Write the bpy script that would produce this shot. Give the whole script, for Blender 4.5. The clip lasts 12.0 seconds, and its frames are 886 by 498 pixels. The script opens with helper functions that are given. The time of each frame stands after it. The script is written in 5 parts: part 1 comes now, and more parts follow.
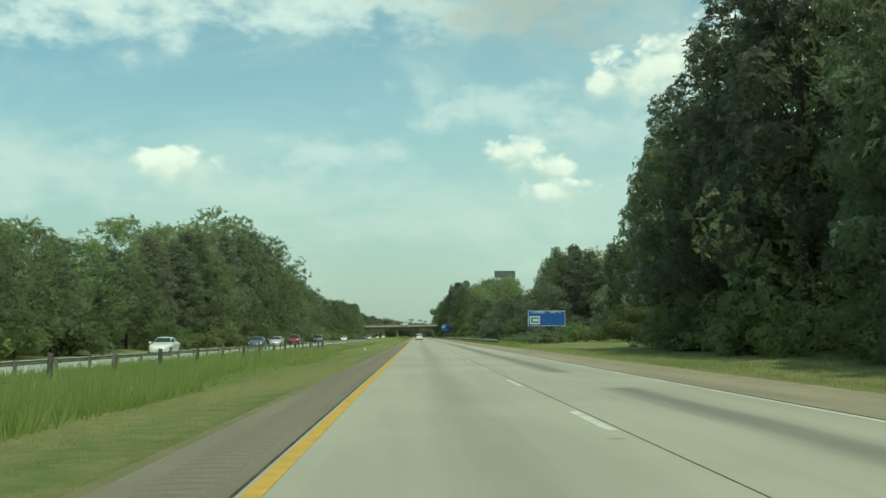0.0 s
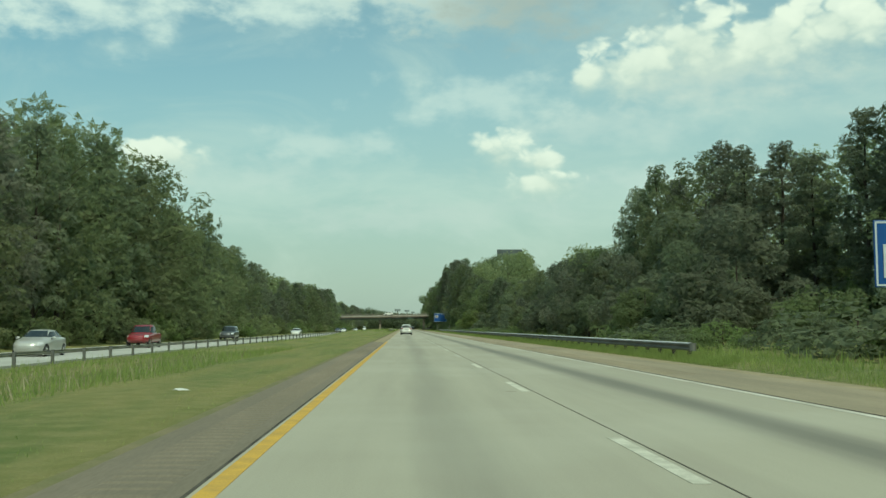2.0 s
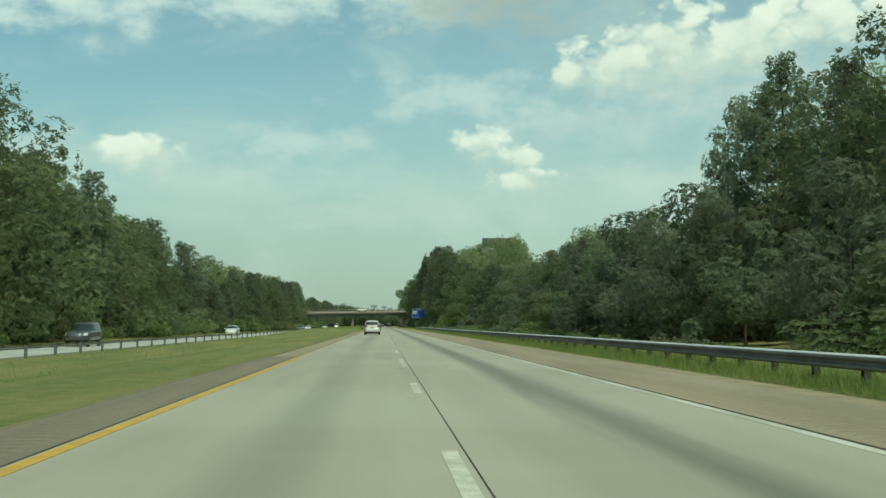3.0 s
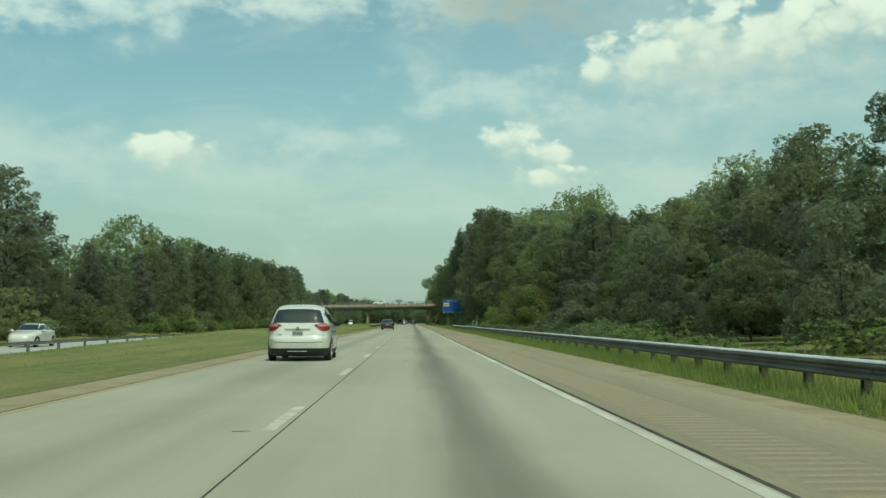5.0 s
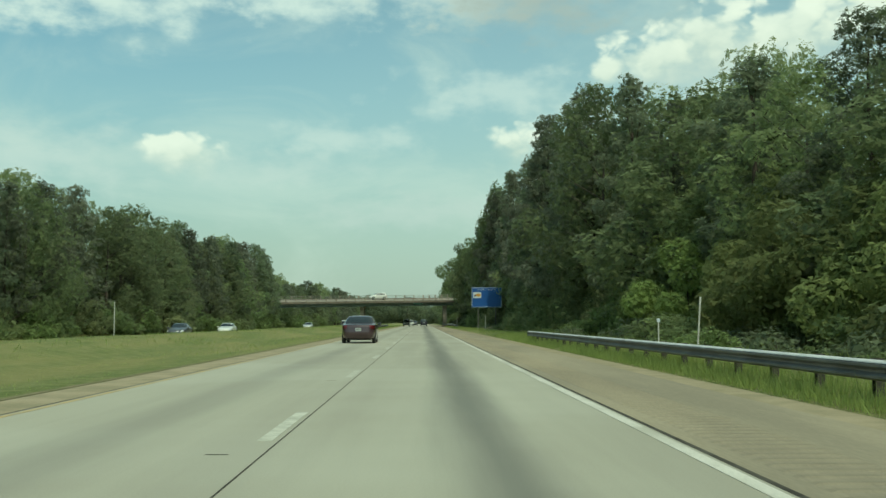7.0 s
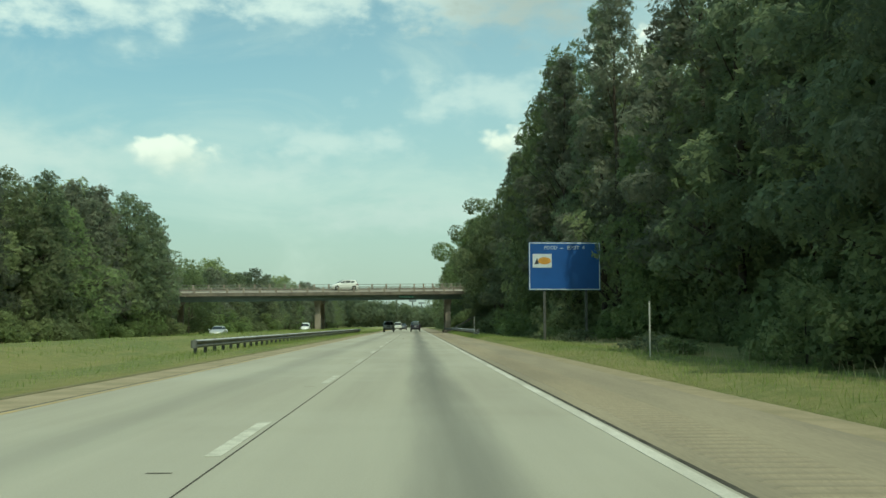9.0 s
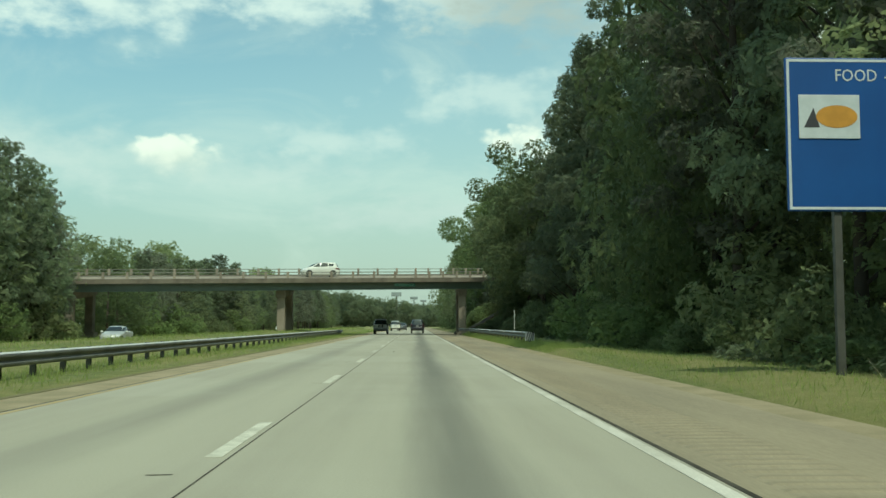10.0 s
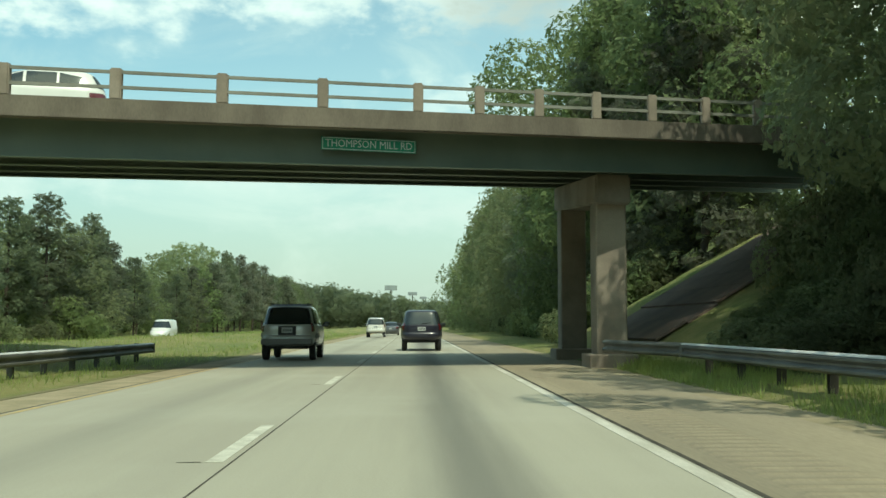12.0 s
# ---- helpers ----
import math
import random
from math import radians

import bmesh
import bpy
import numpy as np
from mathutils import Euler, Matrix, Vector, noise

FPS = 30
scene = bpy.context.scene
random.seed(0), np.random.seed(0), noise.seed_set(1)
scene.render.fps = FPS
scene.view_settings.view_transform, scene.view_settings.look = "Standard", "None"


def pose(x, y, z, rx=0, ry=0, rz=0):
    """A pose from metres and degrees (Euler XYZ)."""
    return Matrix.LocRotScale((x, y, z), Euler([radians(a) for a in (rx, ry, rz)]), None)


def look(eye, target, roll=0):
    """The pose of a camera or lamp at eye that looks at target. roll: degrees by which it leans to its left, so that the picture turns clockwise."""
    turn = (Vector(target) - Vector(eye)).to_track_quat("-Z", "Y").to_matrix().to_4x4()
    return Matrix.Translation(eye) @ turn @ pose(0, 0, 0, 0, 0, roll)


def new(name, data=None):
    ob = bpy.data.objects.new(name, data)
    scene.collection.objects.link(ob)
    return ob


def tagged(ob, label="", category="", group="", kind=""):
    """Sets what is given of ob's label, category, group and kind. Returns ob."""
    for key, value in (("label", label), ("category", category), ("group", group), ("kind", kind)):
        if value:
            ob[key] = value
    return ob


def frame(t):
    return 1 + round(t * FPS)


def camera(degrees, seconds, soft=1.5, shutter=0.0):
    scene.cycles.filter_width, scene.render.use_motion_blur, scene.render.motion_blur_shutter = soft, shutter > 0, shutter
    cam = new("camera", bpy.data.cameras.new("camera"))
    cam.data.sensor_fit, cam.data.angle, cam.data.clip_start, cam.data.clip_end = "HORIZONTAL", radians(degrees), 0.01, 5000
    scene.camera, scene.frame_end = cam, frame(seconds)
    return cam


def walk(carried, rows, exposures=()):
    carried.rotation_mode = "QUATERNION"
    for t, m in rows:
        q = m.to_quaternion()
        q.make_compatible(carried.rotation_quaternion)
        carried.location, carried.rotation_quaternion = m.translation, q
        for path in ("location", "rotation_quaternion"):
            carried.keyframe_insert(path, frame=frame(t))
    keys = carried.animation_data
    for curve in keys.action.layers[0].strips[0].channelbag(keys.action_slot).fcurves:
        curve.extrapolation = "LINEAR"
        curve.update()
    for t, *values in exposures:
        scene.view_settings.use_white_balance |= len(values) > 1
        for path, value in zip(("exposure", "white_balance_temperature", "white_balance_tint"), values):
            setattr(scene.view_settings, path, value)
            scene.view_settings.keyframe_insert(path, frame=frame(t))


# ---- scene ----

# ---------------- camera and its drive ----------------
cam = camera(48.0, 12.0, soft=1.5)
# seconds, place across and along the road, yaw, pitch, roll
DRIVE = [
    (0.0, -2.19, 1.20, -1.50, 4.98, 0),
    (0.5, -2.21, 20.90, -1.52, 4.94, 0),
    (1.0, -2.20, 40.60, -1.73, 4.88, 0),
    (1.5, -2.19, 60.10, -2.05, 4.74, 0),
    (2.0, -2.04, 79.40, -2.25, 4.52, 0),
    (2.5, -1.44, 98.60, -3.20, 4.40, 0),
    (3.5, 0.15, 136.10, -3.50, 4.35, 0),
    (4.5, 1.17, 173.30, -2.45, 4.26, 0),
    (5.0, 1.19, 192.10, -1.80, 4.18, 0),
    (5.5, 1.17, 211.20, -1.32, 4.22, 0),
    (6.0, 1.19, 230.30, -1.10, 4.18, 0),
    (6.5, 1.20, 249.60, -1.16, 4.15, 0),
    (7.0, 1.20, 269.10, -1.20, 4.20, 0),
    (8.0, 1.32, 307.70, -1.45, 4.32, 0),
    (9.0, 1.41, 346.10, -1.66, 4.38, 0),
    (9.5, 1.41, 365.10, -1.68, 4.36, 0),
    (10.0, 1.40, 384.30, -1.58, 4.35, 0),
    (10.5, 1.36, 403.50, -1.58, 4.35, 0),
    (11.0, 1.33, 422.70, -1.61, 4.41, 0),
    (11.5, 1.32, 441.80, -1.64, 4.42, 0),
    (12.0, 1.33, 460.80, -1.66, 4.37, 0),
]
EYE = 1.0
walk(cam, [(t, pose(x, y, EYE, 90 + pitch, roll, yaw)) for t, x, y, yaw, pitch, roll in DRIVE],
     exposures=[(0.0, 0.06, 6800, -12), (2.5, -0.06, 6800, -12), (5.5, -0.10, 6800, -12), (7.5, 0.02, 6800, -12), (9.5, 0.12, 6750, -11), (11.0, 0.25, 6800, -10), (12.0, 0.44, 6900, -7)])

# ---------------- sky and sun ----------------
SUN_AZ, SUN_EL = 160.0, 56.5
sun = new("sun", bpy.data.lights.new("sun", "SUN"))
sun.data.energy, sun.data.angle, sun.data.color = 2.35, radians(0.6), (1.0, 0.96, 0.88)
sd = Vector((math.sin(radians(SUN_AZ)) * math.cos(radians(SUN_EL)), math.cos(radians(SUN_AZ)) * math.cos(radians(SUN_EL)), math.sin(radians(SUN_EL))))
sun.matrix_world = look(sd * 300, (0, 0, 0))


class Nodes:
    """Short hand for node trees."""
    def __init__(self, tree):
        self.t = tree
        tree.nodes.clear()

    def n(self, kind, **put):
        node = self.t.nodes.new(kind)
        for key, value in put.items():
            if key == "op":
                node.operation = value
            elif key == "inp":
                for k, v in value.items():
                    if isinstance(v, bpy.types.NodeSocket):
                        self.t.links.new(v, node.inputs[k])
                    else:
                        node.inputs[k].default_value = v
        return node

    def m(self, op, a, b=0.0, c=0.0, clamp=False):
        node = self.n("ShaderNodeMath", op=op, inp={0: a, 1: b, 2: c})
        node.use_clamp = clamp
        return node.outputs[0]

    def mix(self, f, a, b, kind="MIX"):
        node = self.t.nodes.new("ShaderNodeMix")
        node.data_type, node.blend_type = "RGBA", kind
        for k, v in ((0, f), (6, a), (7, b)):
            if isinstance(v, bpy.types.NodeSocket):
                self.t.links.new(v, node.inputs[k])
            else:
                node.inputs[k].default_value = v
        return node.outputs[2]

    def noise(self, vec, scale, detail=4.0, rough=0.55, dist=0.0):
        return self.n("ShaderNodeTexNoise", inp={"Vector": vec, "Scale": scale, "Detail": detail, "Roughness": rough, "Distortion": dist}).outputs[0]

    def step(self, v, lo, hi):
        node = self.n("ShaderNodeMapRange", inp={0: v, 1: lo, 2: hi, 3: 0.0, 4: 1.0})
        node.interpolation_type = "SMOOTHSTEP"
        return node.outputs[0]


def build_world():
    world = bpy.data.worlds.new("world")
    scene.world = world
    world.use_nodes = True
    g = Nodes(world.node_tree)
    co = g.n("ShaderNodeTexCoord").outputs["Generated"]
    xyz = g.n("ShaderNodeSeparateXYZ", inp={0: co}).outputs
    sky = g.t.nodes.new("ShaderNodeTexSky")
    sky.sky_type, sky.sun_disc = "NISHITA", False
    sky.sun_elevation, sky.sun_rotation = radians(SUN_EL), radians(SUN_AZ)
    sky.dust_density, sky.air_density, sky.ozone_density = 1.6, 1.0, 1.5
    blue = g.n("ShaderNodeVectorMath", op="SCALE", inp={0: sky.outputs[0], 3: 0.12}).outputs[0]
    blue = g.mix(1.0, blue, (0.95, 1.135, 0.975, 1), "MULTIPLY")
    az = g.m("MULTIPLY", g.m("ARCTAN2", xyz[0], xyz[1]), 180 / math.pi)
    el = g.m("MULTIPLY", g.m("ARCSINE", xyz[2]), 180 / math.pi)
    flat = g.n("ShaderNodeCombineXYZ", inp={0: az, 1: g.m("MULTIPLY", el, 1.7), 2: 0.0}).outputs[0]
    bumpy = g.n("ShaderNodeCombineXYZ", inp={0: g.m("ADD", az, g.m("MULTIPLY", g.noise(flat, 0.8, 2), 1.5)), 1: g.m("MULTIPLY", el, 1.15), 2: 0.0}).outputs[0]

    def billow(scale):
        v = g.t.nodes.new("ShaderNodeTexVoronoi")
        v.feature = "SMOOTH_F1"
        g.t.links.new(bumpy, v.inputs["Vector"])
        v.inputs["Scale"].default_value, v.inputs["Smoothness"].default_value = scale, 0.35
        return g.m("SUBTRACT", 0.45, v.outputs["Distance"])

    big, small = billow(0.62), billow(1.7)
    soft_noise = g.m("SUBTRACT", g.noise(flat, 0.38, 4, 0.55), 0.5)
    puffs = g.m("ADD", g.m("ADD", g.m("MULTIPLY", big, 0.75), g.m("MULTIPLY", small, 0.30)), g.m("MULTIPLY", soft_noise, 0.8))
    wisps = g.m("MULTIPLY", soft_noise, 2.6)
    # cumulus: azimuth, elevation, half width, half height; crisp white tops, soft grey undersides
    heaps = [(-13.5, 9.2, 3.4, 1.5), (5.5, 9.8, 2.5, 1.6), (8.0, 9.3, 2.2, 1.2), (8.3, 8.1, 3.2, 1.2), (10.6, 13.8, 1.2, 1.7), (13.4, 14.3, 3.6, 2.2),
             (16.6, 15.3, 4.2, 2.9), (20.5, 15.3, 4.4, 2.5), (24.5, 15.7, 5.2, 3.0), (30.0, 15.6, 6.0, 3.4), (-38.0, 14.0, 6.0, 3.5), (42.0, 12.0, 6.0, 3.0)]
    # thin and grey cloud: azimuth, elevation, half width, half height, strength, greyness
    sheets = [(-18.0, 18.0, 9.5, 2.8, 0.95, 0.2), (-25.0, 17.4, 6.0, 2.6, 0.9, 0.2), (-6.5, 18.7, 6.5, 2.3, 0.9, 0.2), (1.0, 18.8, 6.0, 2.4, 0.95, 0.25), (6.8, 18.9, 9.5, 3.1, 0.95, 1.0), (-4.5, 10.5, 5.0, 1.2, 0.6, 0.3),
              (18.0, 13.8, 9.0, 2.2, 0.9, 0.5), (4.6, 13.0, 7.0, 1.9, 0.6, 0.25), (12.0, 11.3, 8.0, 1.8, 0.5, 0.4), (-9.0, 8.6, 7.0, 1.3, 0.5, 0.4), (-20.0, 8.8, 7.0, 2.2, 0.6, 0.4), (0.0, 6.4, 11.0, 1.5, 0.5, 0.5), (16.0, 8.0, 7.0, 1.6, 0.5, 0.4)]

    def inside(a, e, ra, re):
        dx = g.m("DIVIDE", g.m("SUBTRACT", az, a), ra)
        dy = g.m("DIVIDE", g.m("SUBTRACT", el, e), re)
        return g.m("SUBTRACT", 1.0, g.m("SQRT", g.m("ADD", g.m("MULTIPLY", dx, dx), g.m("MULTIPLY", dy, dy)))), dy

    far = g.n("ShaderNodeCombineXYZ", inp={0: g.m("MULTIPLY", az, 0.05), 1: g.m("MULTIPLY", el, 0.12), 2: 3.0}).outputs[0]
    veil = g.step(g.noise(far, 1.6, 6, 0.6, 0.6), 0.40, 0.72)
    haze = g.m("SUBTRACT", 1.0, g.step(el, 1.0, 17.0))
    c = g.mix(g.m("MULTIPLY", haze, 0.74), blue, (0.350, 0.425, 0.425, 1))
    c = g.mix(g.m("MULTIPLY", veil, 0.38), c, (0.62, 0.71, 0.69, 1))
    c = g.mix(g.m("MULTIPLY", g.step(az, -24.0, 18.0), 0.22), c, (0.56, 0.68, 0.66, 1))
    for a, e, ra, re, strength, grey in sheets:
        d, dy = inside(a, e, ra, re)
        alpha = g.m("MULTIPLY", g.step(g.m("ADD", d, wisps), -0.1, 1.1), strength)
        v = 0.80 - 0.36 * grey
        c = g.mix(alpha, c, (v * 0.87, v * 1.01, v * 1.03, 1))
    for a, e, ra, re in heaps:
        d, dy = inside(a, e, ra, re)
        d = g.m("ADD", d, puffs)
        reach = g.m("ADD", 0.42, g.m("MULTIPLY", g.step(g.m("MULTIPLY", dy, -1.0), -0.5, 0.7), 1.5))
        alpha = g.m("DIVIDE", d, reach, clamp=True)
        alpha = g.m("MULTIPLY", g.step(alpha, 0.0, 1.0), 0.88)
        light = g.step(g.m("ADD", g.m("ADD", dy, g.m("MULTIPLY", puffs, 0.9)), 0.0), -1.0, 0.75)
        c = g.mix(alpha, c, g.mix(light, (0.52, 0.60, 0.57, 1), (0.82, 0.86, 0.81, 1)))
    bg = g.n("ShaderNodeBackground", inp={0: c, 1: 1.12})
    out = g.n("ShaderNodeOutputWorld", inp={0: bg.outputs[0]})


build_world()

# ---------------- materials ----------------


def material(name, base, other=None, scale=3.0, rough=0.7, metal=0.0, bump=0.0, bump_scale=60.0, fine=0.15, spread=0.0, coat=0.0,
             emit=None, alpha_mix=0.0, stretch=(1, 1, 1), spec=0.5):
    """A surface with variation at two scales: base to other over large patches, and a fine grain."""
    mat = bpy.data.materials.new(name)
    mat.use_nodes = True
    g = Nodes(mat.node_tree)
    co = g.n("ShaderNodeTexCoord").outputs["Object"]
    co = g.n("ShaderNodeMapping", inp={0: co, 3: stretch}).outputs[0]
    b1, b2 = (*base, 1), (*(other or [v * 0.8 for v in base]), 1)
    big = g.step(g.noise(co, scale, 5, 0.6), 0.32, 0.68)
    col = g.mix(big, b1, b2)
    if fine:
        grain = g.noise(co, bump_scale, 3, 0.6)
        val = g.m("ADD", 1.0 - fine, g.m("MULTIPLY", grain, 2 * fine))
        col = g.n("ShaderNodeVectorMath", op="SCALE", inp={0: col, 3: val}).outputs[0]
    if spread:
        rnd = g.n("ShaderNodeObjectInfo").outputs["Random"]
        col = g.n("ShaderNodeVectorMath", op="SCALE", inp={0: col, 3: g.m("ADD", 1 - spread, g.m("MULTIPLY", rnd, 2 * spread))}).outputs[0]
    p = g.n("ShaderNodeBsdfPrincipled", inp={"Base Color": col, "Roughness": rough, "Metallic": metal, "Coat Weight": coat, "Specular IOR Level": spec})
    if bump:
        h = g.noise(co, bump_scale, 4, 0.6)
        bn = g.n("ShaderNodeBump", inp={"Strength": bump, "Distance": 0.01, "Height": h})
        g.t.links.new(bn.outputs[0], p.inputs["Normal"])
    if emit:
        p.inputs["Emission Color"].default_value, p.inputs["Emission Strength"].default_value = (*base, 1), emit
    g.n("ShaderNodeOutputMaterial", inp={0: p.outputs[0]})
    return mat


def leaf_material(name, dark, light, glow=0.25, leaf=0.0):
    """Foliage; with leaf given, each spray breaks up into leaves of about that size."""
    mat = bpy.data.materials.new(name)
    mat.use_nodes = True
    g = Nodes(mat.node_tree)
    isl = g.n("ShaderNodeNewGeometry").outputs["Random Per Island"]
    rnd = g.n("ShaderNodeObjectInfo").outputs["Random"]
    co = g.n("ShaderNodeTexCoord").outputs["Object"]
    big = g.step(g.noise(co, 0.35, 3), 0.35, 0.65)
    f = g.m("ADD", g.m("MULTIPLY", isl, 0.45), g.m("MULTIPLY", big, 0.40))
    if leaf:
        cells = g.n("ShaderNodeTexVoronoi", inp={"Vector": co, "Scale": 1.0 / leaf})
        own = g.n("ShaderNodeSeparateXYZ", inp={0: cells.outputs["Color"]}).outputs[0]
        f = g.m("ADD", g.m("MULTIPLY", f, 0.8), g.m("MULTIPLY", own, 0.35))
    col = g.mix(f, (*dark, 1), (*light, 1))
    col = g.n("ShaderNodeVectorMath", op="SCALE", inp={0: col, 3: g.m("ADD", 0.62, g.m("MULTIPLY", rnd, 0.76))}).outputs[0]
    hue = g.m("FRACT", g.m("MULTIPLY", rnd, 7.31))
    col = g.mix(1.0, col, g.mix(hue, (1.04, 0.92, 0.98, 1), (1.0, 1.10, 0.86, 1)), "MULTIPLY")
    p = g.n("ShaderNodeBsdfPrincipled", inp={"Base Color": col, "Roughness": 0.75, "Specular IOR Level": 0.15})
    tr = g.n("ShaderNodeBsdfTranslucent", inp={0: g.mix(0.5, col, (*[v * 1.6 for v in light], 1))})
    out = g.n("ShaderNodeMixShader", inp={0: glow, 1: p.outputs[0], 2: tr.outputs[0]}).outputs[0]
    if leaf:
        gap = g.m("GREATER_THAN", cells.outputs["Distance"], g.m("ADD", 0.51, g.m("MULTIPLY", own, 0.18)))
        out = g.n("ShaderNodeMixShader", inp={0: gap, 1: out, 2: g.n("ShaderNodeBsdfTransparent").outputs[0]}).outputs[0]
    g.n("ShaderNodeOutputMaterial", inp={0: out})
    return mat


def road_material():
    """Worn concrete with a dark oil track along the middle of each lane."""
    mat = bpy.data.materials.new("concrete_road")
    mat.use_nodes = True
    g = Nodes(mat.node_tree)
    co = g.n("ShaderNodeTexCoord").outputs["Object"]
    xyz = g.n("ShaderNodeSeparateXYZ", inp={0: co}).outputs
    long = g.n("ShaderNodeMapping", inp={0: co, 3: (1, 0.05, 1)}).outputs[0]
    big = g.step(g.noise(long, 0.9, 5, 0.6), 0.3, 0.7)
    col = g.mix(big, (0.40, 0.378, 0.292, 1), (0.34, 0.317, 0.247, 1))
    patch = g.step(g.noise(co, 0.12, 4, 0.6), 0.45, 0.62)
    col = g.mix(g.m("MULTIPLY", patch, 0.25), col, (0.49, 0.48, 0.39, 1))
    for centre, half, strength in ((1.75, 0.62, 0.62), (-1.55, 0.6, 0.24)):
        d = g.m("ABSOLUTE", g.m("SUBTRACT", xyz[0], centre))
        track = g.m("SUBTRACT", 1.0, g.step(g.m("ADD", d, g.m("MULTIPLY", g.m("SUBTRACT", g.noise(long, 2.0, 4), 0.5), 0.5)), 0.02, half))
        if centre > 0:  # one newer slab has no oil yet
            clean = g.m("MULTIPLY", g.step(xyz[1], 20.2, 20.8), g.m("SUBTRACT", 1.0, g.step(xyz[1], 28.2, 29.0)))
            track = g.m("MULTIPLY", track, g.m("SUBTRACT", 1.0, g.m("MULTIPLY", clean, 0.9)))
        blot = g.m("ADD", 0.65, g.m("MULTIPLY", g.noise(long, 1.3, 3), 0.7))
        col = g.mix(g.m("MULTIPLY", g.m("MULTIPLY", track, blot), strength, clamp=True), col, (0.10, 0.10, 0.088, 1))
    tiny = g.noise(co, 55, 3, 0.7)
    col = g.n("ShaderNodeVectorMath", op="SCALE", inp={0: col, 3: g.m("ADD", 0.86, g.m("MULTIPLY", tiny, 0.28))}).outputs[0]
    bn = g.n("ShaderNodeBump", inp={"Strength": 0.25, "Distance": 0.004, "Height": tiny})
    p = g.n("ShaderNodeBsdfPrincipled", inp={"Base Color": col, "Roughness": 0.82, "Normal": bn.outputs[0], "Specular IOR Level": 0.3})
    g.n("ShaderNodeOutputMaterial", inp={0: p.outputs[0]})
    return mat


def ground_material():
    mat = bpy.data.materials.new("grass_ground")
    mat.use_nodes = True
    g = Nodes(mat.node_tree)
    co = g.n("ShaderNodeTexCoord").outputs["Object"]
    long = g.n("ShaderNodeMapping", inp={0: co, 3: (1, 0.12, 1)}).outputs[0]
    a = g.step(g.noise(long, 0.55, 5, 0.6), 0.36, 0.64)
    b = g.step(g.noise(co, 2.2, 5, 0.65), 0.35, 0.7)
    col = g.mix(a, (0.122, 0.16, 0.050, 1), (0.22, 0.212, 0.080, 1))
    col = g.mix(g.m("MULTIPLY", b, 0.6), col, (0.285, 0.262, 0.12, 1))
    tiny = g.noise(co, 30, 4, 0.7)
    col = g.n("ShaderNodeVectorMath", op="SCALE", inp={0: col, 3: g.m("ADD", 0.6, g.m("MULTIPLY", tiny, 0.8))}).outputs[0]
    bn = g.n("ShaderNodeBump", inp={"Strength": 0.7, "Distance": 0.05, "Height": tiny})
    p = g.n("ShaderNodeBsdfPrincipled", inp={"Base Color": col, "Roughness": 0.9, "Normal": bn.outputs[0], "Specular IOR Level": 0.15})
    g.n("ShaderNodeOutputMaterial", inp={0: p.outputs[0]})
    return mat


M_ROAD = road_material()
M_GROUND = ground_material()
M_SHOULDER = material("shoulder_asphalt", (0.342, 0.291, 0.199), (0.251, 0.217, 0.154), 0.6, 0.9, bump=0.4, bump_scale=45, fine=0.25, stretch=(1, 0.12, 1), spec=0.2)
M_SHOULDER_L = material("left_shoulder_asphalt", (0.228, 0.194, 0.142), (0.177, 0.154, 0.114), 0.6, 0.9, bump=0.4, bump_scale=45, fine=0.25, stretch=(1, 0.12, 1), spec=0.2)
# shoulder asphalt toned darker, so the ribs carry the shade of grooves in colour
M_SHADED_RIB = material("groove_shade_asphalt", (0.302, 0.257, 0.177), (0.228, 0.196, 0.139), 0.6, 0.9, bump=0.4, bump_scale=45, fine=0.25, stretch=(1, 0.12, 1), spec=0.2)
M_SAND = material("sandy_verge", (0.365, 0.302, 0.199), (0.262, 0.228, 0.142), 1.2, 0.95, bump=0.4, bump_scale=40, fine=0.3, spec=0.1)
M_EDGE = material("dry_verge", (0.217, 0.188, 0.108), (0.16, 0.16, 0.0741), 1.2, 0.95, bump=0.4, bump_scale=40, fine=0.3, spec=0.1)
M_FARROAD = material("far_concrete", (0.456, 0.456, 0.41), (0.376, 0.376, 0.331), 0.3, 0.85, fine=0.12)
M_SEAL = material("joint_sealant", (0.05, 0.046, 0.038), (0.10, 0.094, 0.075), 2.0, 0.95, fine=0.2, spec=0.1)
M_YELLOW = material("yellow_paint", (0.60, 0.37, 0.075), (0.46, 0.30, 0.085), 2.5, 0.9, spec=0.15, fine=0.25, bump=0.1)
M_FADED = material("faded_yellow_paint", (0.502, 0.353, 0.137), (0.388, 0.319, 0.194), 2.5, 0.7, fine=0.25, bump=0.1)
M_WHITE = material("white_paint", (0.632, 0.608, 0.529), (0.44, 0.421, 0.346), 1.6, 0.9, fine=0.2, spec=0.15, stretch=(1, 0.3, 1))
M_DASH = material("worn_white_paint", (0.60, 0.585, 0.49), (0.43, 0.42, 0.34), 3.5, 0.9, spec=0.15, fine=0.3, spread=0.12)
M_GALV = material("galvanised_steel", (0.185, 0.187, 0.17), (0.12, 0.122, 0.112), 1.5, 0.5, metal=0.2, fine=0.1)
# lighter copy of the rail steel: sunlight on the beam's top, put into the colour
M_SUNLIT_LIP = material("bright_steel_edge", (0.68, 0.68, 0.65), (0.54, 0.54, 0.52), 1.5, 0.5, metal=0.1, fine=0.1)
